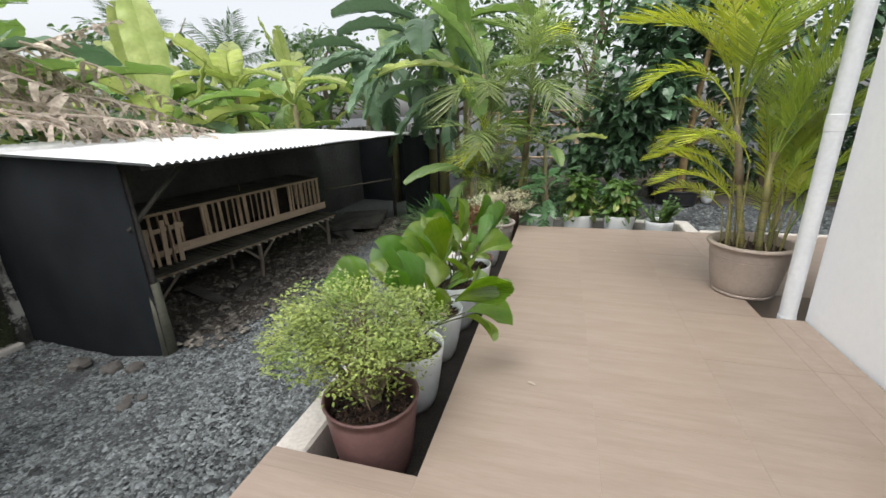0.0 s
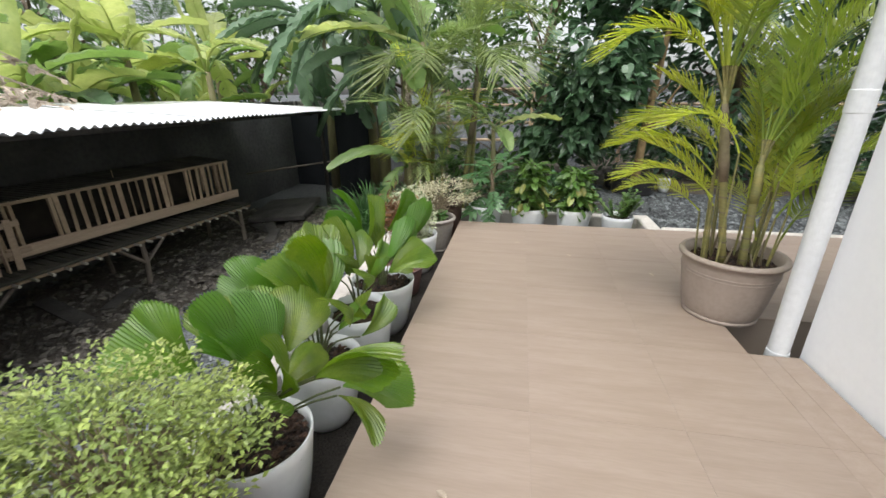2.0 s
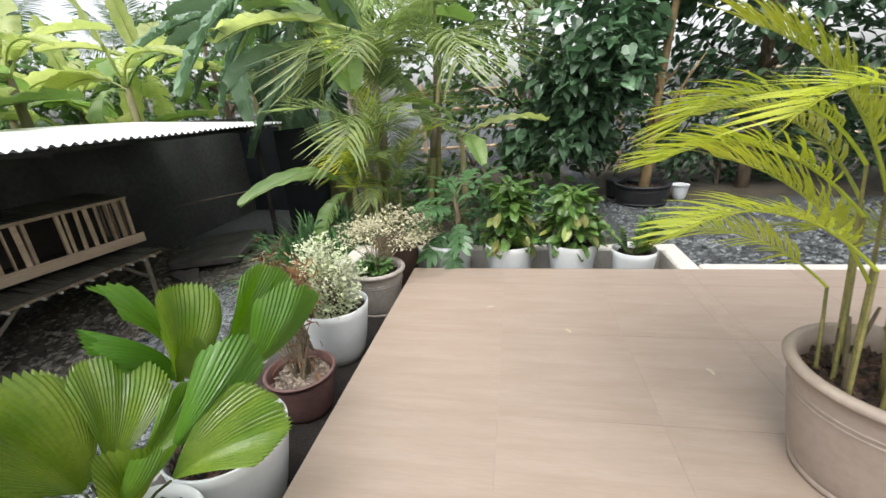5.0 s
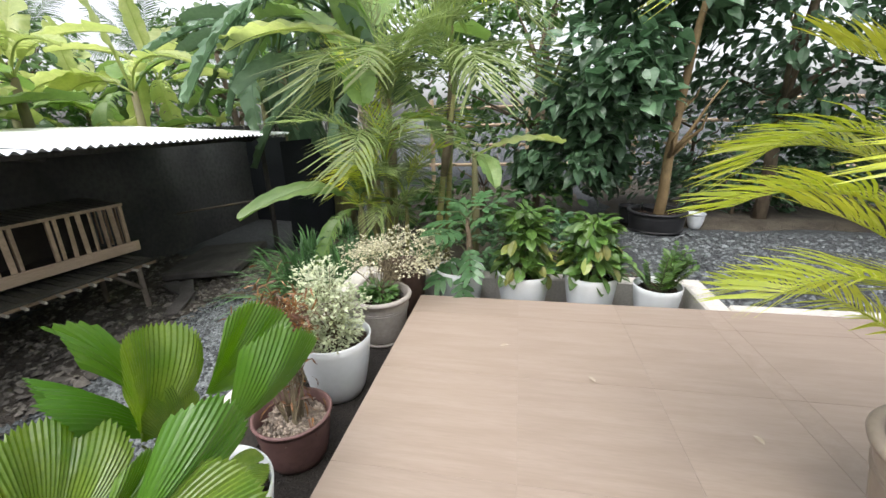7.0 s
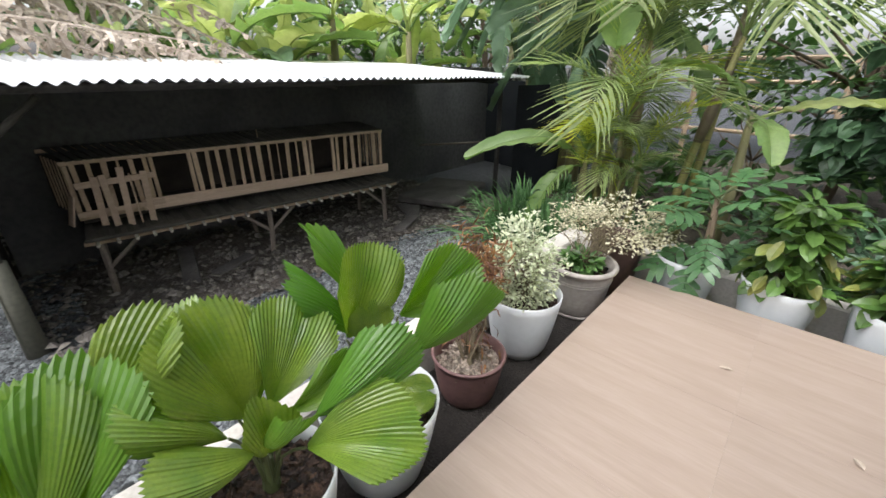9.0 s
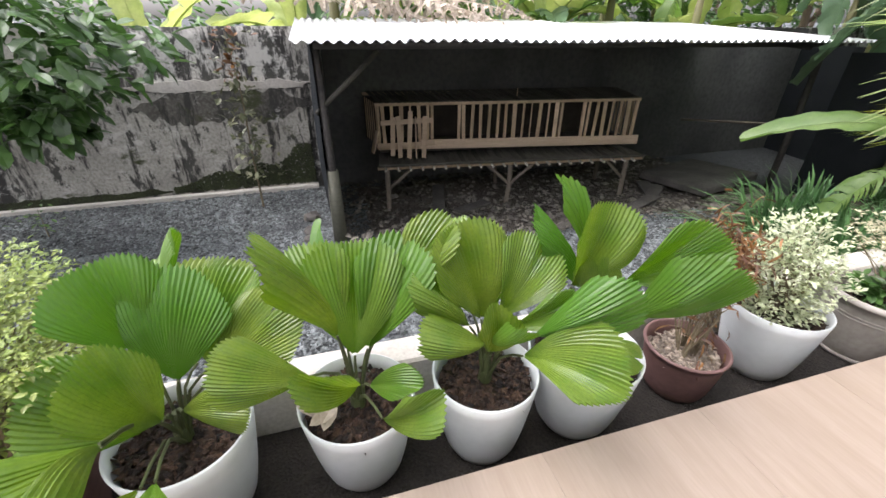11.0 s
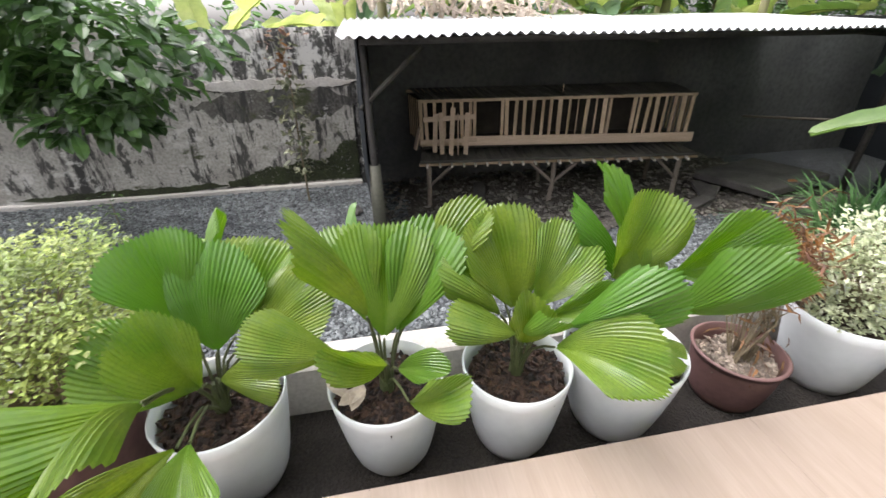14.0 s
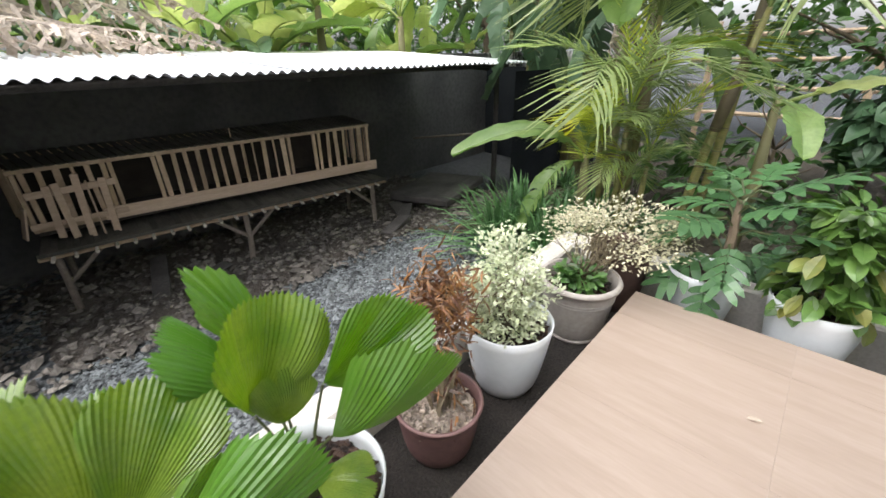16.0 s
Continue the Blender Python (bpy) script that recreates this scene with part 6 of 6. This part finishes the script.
# ---- loose plants in the yard ----
def strap_clump(name, x, y, z, count, ln, mat, label, seed, category="plant", el=(35, 88)):
    rng = random.Random(seed)
    t = thing(name, (x, y, z), label, category)
    s = Soup()
    for _ in range(count):
        a, e = rng.uniform(0, 360), rng.uniform(*el)
        b = heading(rng.uniform(0, 360), 0) * rng.uniform(0, 0.10)
        d = heading(a, e)
        l2 = ln * rng.uniform(0.6, 1.1)
        w = d.cross(Vector((0, 0, 1))).normalized() * 0.011
        k = len(s.v)
        for f, g in ((0, 0.6), (0.35, 1.0), (0.7, 0.8), (1.0, 0.05)):
            c = b + d * l2 * f + Vector((0, 0, -0.45 * l2 * f * f))
            s.v.extend([tuple(c - w * g), tuple(c + w * g)])
        for q in range(3):
            s.f.append((k + 2 * q, k + 2 * q + 1, k + 2 * q + 3, k + 2 * q + 2))
    part("foliage", s, M[mat], t)


for k, (dx, dy) in enumerate(((0, 0), (-0.25, 0.35), (-0.45, 0.05), (0.1, 0.55), (-0.55, 0.5))):
    strap_clump("spider_plant", -0.80 + dx, 5.5 + dy, ground_height(-1, 5.6), 150, 1.1, "grass_leaf", "clump of narrow arching green leaves beside the trough", 500 + k)
for k, (px, py) in enumerate(((0.55, 6.0), (0.95, 5.95), (1.35, 6.1), (-0.4, 6.6), (-1.3, 6.9), (-1.7, 7.6))):
    strap_clump("fern", px, py, ground_height(px, py) + 0.04, 70, 0.5, "grass_leaf", "low green fern-like undergrowth in the bed", 520 + k)


def sapling():
    rng = random.Random(61)
    x, y = -3.95, 1.68
    t = thing("sapling", (x, y, ground_height(x, y)), "thin sapling with sparse red and green leaves before the wall", "sapling")
    part("stem", tube([(0, 0, -0.03), (0.02, 0.01, 0.6), (0.0, 0.03, 1.2), (0.01, 0.0, 1.75)], [0.012, 0.010, 0.007, 0.003], 6), M["twig"], t)
    s, s2 = Soup(), Soup()
    for i in range(260):
        z = rng.uniform(0.35, 1.78)
        p = Vector((rng.gauss(0, 0.05), rng.gauss(0, 0.09), z))
        scatter(s2 if z > 1.35 and rng.random() < 0.6 else s, LEAF_OVAL, p, rng.uniform(0, 360), rng.uniform(-60, 30), rng.uniform(0.05, 0.1), rng.uniform(-40, 40))
    part("foliage", s, M["dull_leaf"], t)
    part("red_foliage", s2, M["croton"], t, "reddish young leaves at the top")
    x, y = -3.75, -0.25
    t = thing("seedling", (x, y, ground_height(x, y)), "small thin seedling growing in the gravel", "seedling")
    part("stem", tube([(0, 0, -0.02), (0.0, 0.02, 0.3)], [0.006, 0.002], 5), M["twig"], t)
    s = Soup()
    for _ in range(38):
        scatter(s, LEAF_OVAL, Vector((rng.gauss(0, 0.06), rng.gauss(0, 0.09), rng.uniform(0.06, 0.36))), rng.uniform(0, 360), rng.uniform(-30, 40), rng.uniform(0.04, 0.07))
    part("foliage", s, M["zz_leaf"], t)


def yellow_croton():
    rng = random.Random(62)
    x, y = -2.0, -0.35
    t = thing("yellow_croton", (x, y, ground_height(x, y)), "croton bush with long yellow and green leaves", "bush")
    part("stem", tube([(0, 0, -0.03), (0.02, 0.02, 0.35), (0, 0.02, 0.75)], [0.02, 0.016, 0.01], 6), M["twig"], t)
    s = Soup()
    for _ in range(120):
        a = rng.uniform(0, 360)
        p = Vector((0, 0, rng.uniform(0.3, 0.85))) + heading(a, 0) * rng.uniform(0, 0.2)
        scatter(s, LEAF_OVAL, p, a, rng.uniform(-35, 35), rng.uniform(0.14, 0.24), rng.uniform(-20, 20))
    part("foliage", s, M["yellow_leaf"], t)


sapling()
yellow_croton()


# ---- loose things near the shed and behind the patio ----
slab_ob = thing("concrete_slab", (-3.05, 6.75, -0.46), "grey concrete slab lying on rubble by the wall", "slab", m=pose(-3.05, 6.75, -0.52, 2, -3, 12))
part("slab", box(0.85, 1.0, 0.09, 0.015), M["slab"], slab_ob)
for i, (px, py, a, l) in enumerate(((-2.75, 5.85, 40, 0.7), (-2.95, 6.0, 65, 0.6), (-2.6, 5.6, 20, 0.45), (-3.5, 3.6, 75, 0.8), (-3.2, 3.9, 15, 0.4))):
    b = thing("board", m=pose(px, py, ground_height(px, py) + 0.06, 4, -5, a), label="grey weathered board lying in the rubble", category="board", group="boards under the hutch")
    part("plank", box(0.14, l, 0.022, 0.004), M["slab"], b)
for i, (px, py, r) in enumerate(((-2.35, 1.75, 0.05), (-2.3, 1.85, 0.035), (-2.42, 1.83, 0.04), (-2.85, 2.2, 0.07), (-3.1, 2.2, 0.08), (-3.5, 2.2, 0.09))):
    bm = bmesh.new()
    bmesh.ops.create_icosphere(bm, subdivisions=2, radius=r)
    for v in bm.verts:
        v.co *= 1 + 0.35 * noise.noise(v.co * (2.2 / r) + Vector((i, 0, 0)))
        v.co.z *= 0.6
    me = bpy.data.meshes.new("rock")
    bm.to_mesh(me)
    bm.free()
    me.materials.append(M["slab"])
    ob = new("rock", me)
    ob.matrix_basis = Matrix.Translation((px, py, ground_height(px, py) + r * 0.35))
    tagged(ob, "rough grey rock lying on the gravel", "rock", "rocks by the shed")

tub = thing("planter_tub", (2.42, 8.05, ground_height(2.42, 8.05) + 0.02), "round black rubber planter tub round a tree foot", "planter")
pot_parts(tub, 0.34, 0.31, 0.24, "rope_black", "rolled", wall=0.03)
small = thing("white_flowerpot", (2.95, 8.19, ground_height(2.85, 7.9) + 0.0), "small white footed flowerpot on the gravel edge", "pot")
pot_parts(small, 0.11, 0.06, 0.20, "pot_white", "band")
for k, (px, py) in enumerate(((2.45, 8.25), (2.15, 8.3))):
    tp = thing("black_nursery_pot", (px, py, ground_height(px, py) + 0.05), "black plastic nursery pot at the bed edge", "pot", "nursery pots")
    pot_parts(tp, 0.14, 0.11, 0.22, "rope_black", "band")
rail = thing("bamboo_fence", (0, 0, 0), "loose fence of pale horizontal poles behind the trees", "fence")
for k, z in enumerate((0.15, 0.55, 0.95, 1.3)):
    part("pole", tube([(-1.5, 11.4, z), (2.5, 11.2, z + 0.05), (8.0, 10.6, z)], 0.035, 7), M["bamboo"], rail)
for k, px in enumerate((-1.2, 0.8, 2.8, 4.8, 6.8)):
    part("fence_post", tube([(px, 11.35 - 0.07 * (px + 1.2), ground_height(px, 11.3) - 0.1), (px, 11.35 - 0.07 * (px + 1.2), 1.5)], 0.045, 8), M["bamboo"], rail)

# ---- leaf scraps on the patio and in a pot ----
for k, (px, py, a) in enumerate(((1.02, 4.15, 30), (0.62, 4.42, 110), (1.55, 3.9, 200), (0.4, 1.9, 60))):
    s = Soup()
    s.add(LEAF_OVAL[0], LEAF_OVAL[1], pose(0, 0, 0.004, 4, 3, 0) @ Matrix.Scale(0.045, 4))
    ob = new("dry_leaf", s.mesh("dry_leaf", M["dead"]))
    ob.matrix_basis = pose(px, py, 0.0, 0, 0, a)
    tagged(ob, "small curled brown leaf fallen on the tiles", "leaf", "leaf scraps")
for k, (px, py, a) in enumerate(((-0.20, 2.27, 20), (-0.17, 2.31, 70), (-0.22, 2.30, 140))):
    s = Soup()
    s.add(LEAF_OVAL[0], LEAF_OVAL[1], pose(0, 0, 0, 18, 12, 0) @ Matrix.Scale(0.09, 4))
    ob = new("dry_leaf", s.mesh("dry_leaf", M["dead"]))
    ob.matrix_basis = pose(px, py, TROUGH_Z + 0.352, 0, 0, a)
    tagged(ob, "pale dry leaf lying on the mulch in a pot", "leaf", "leaf scraps")

# ---- patio tiles, one by one ----
tiles(floor_ob)
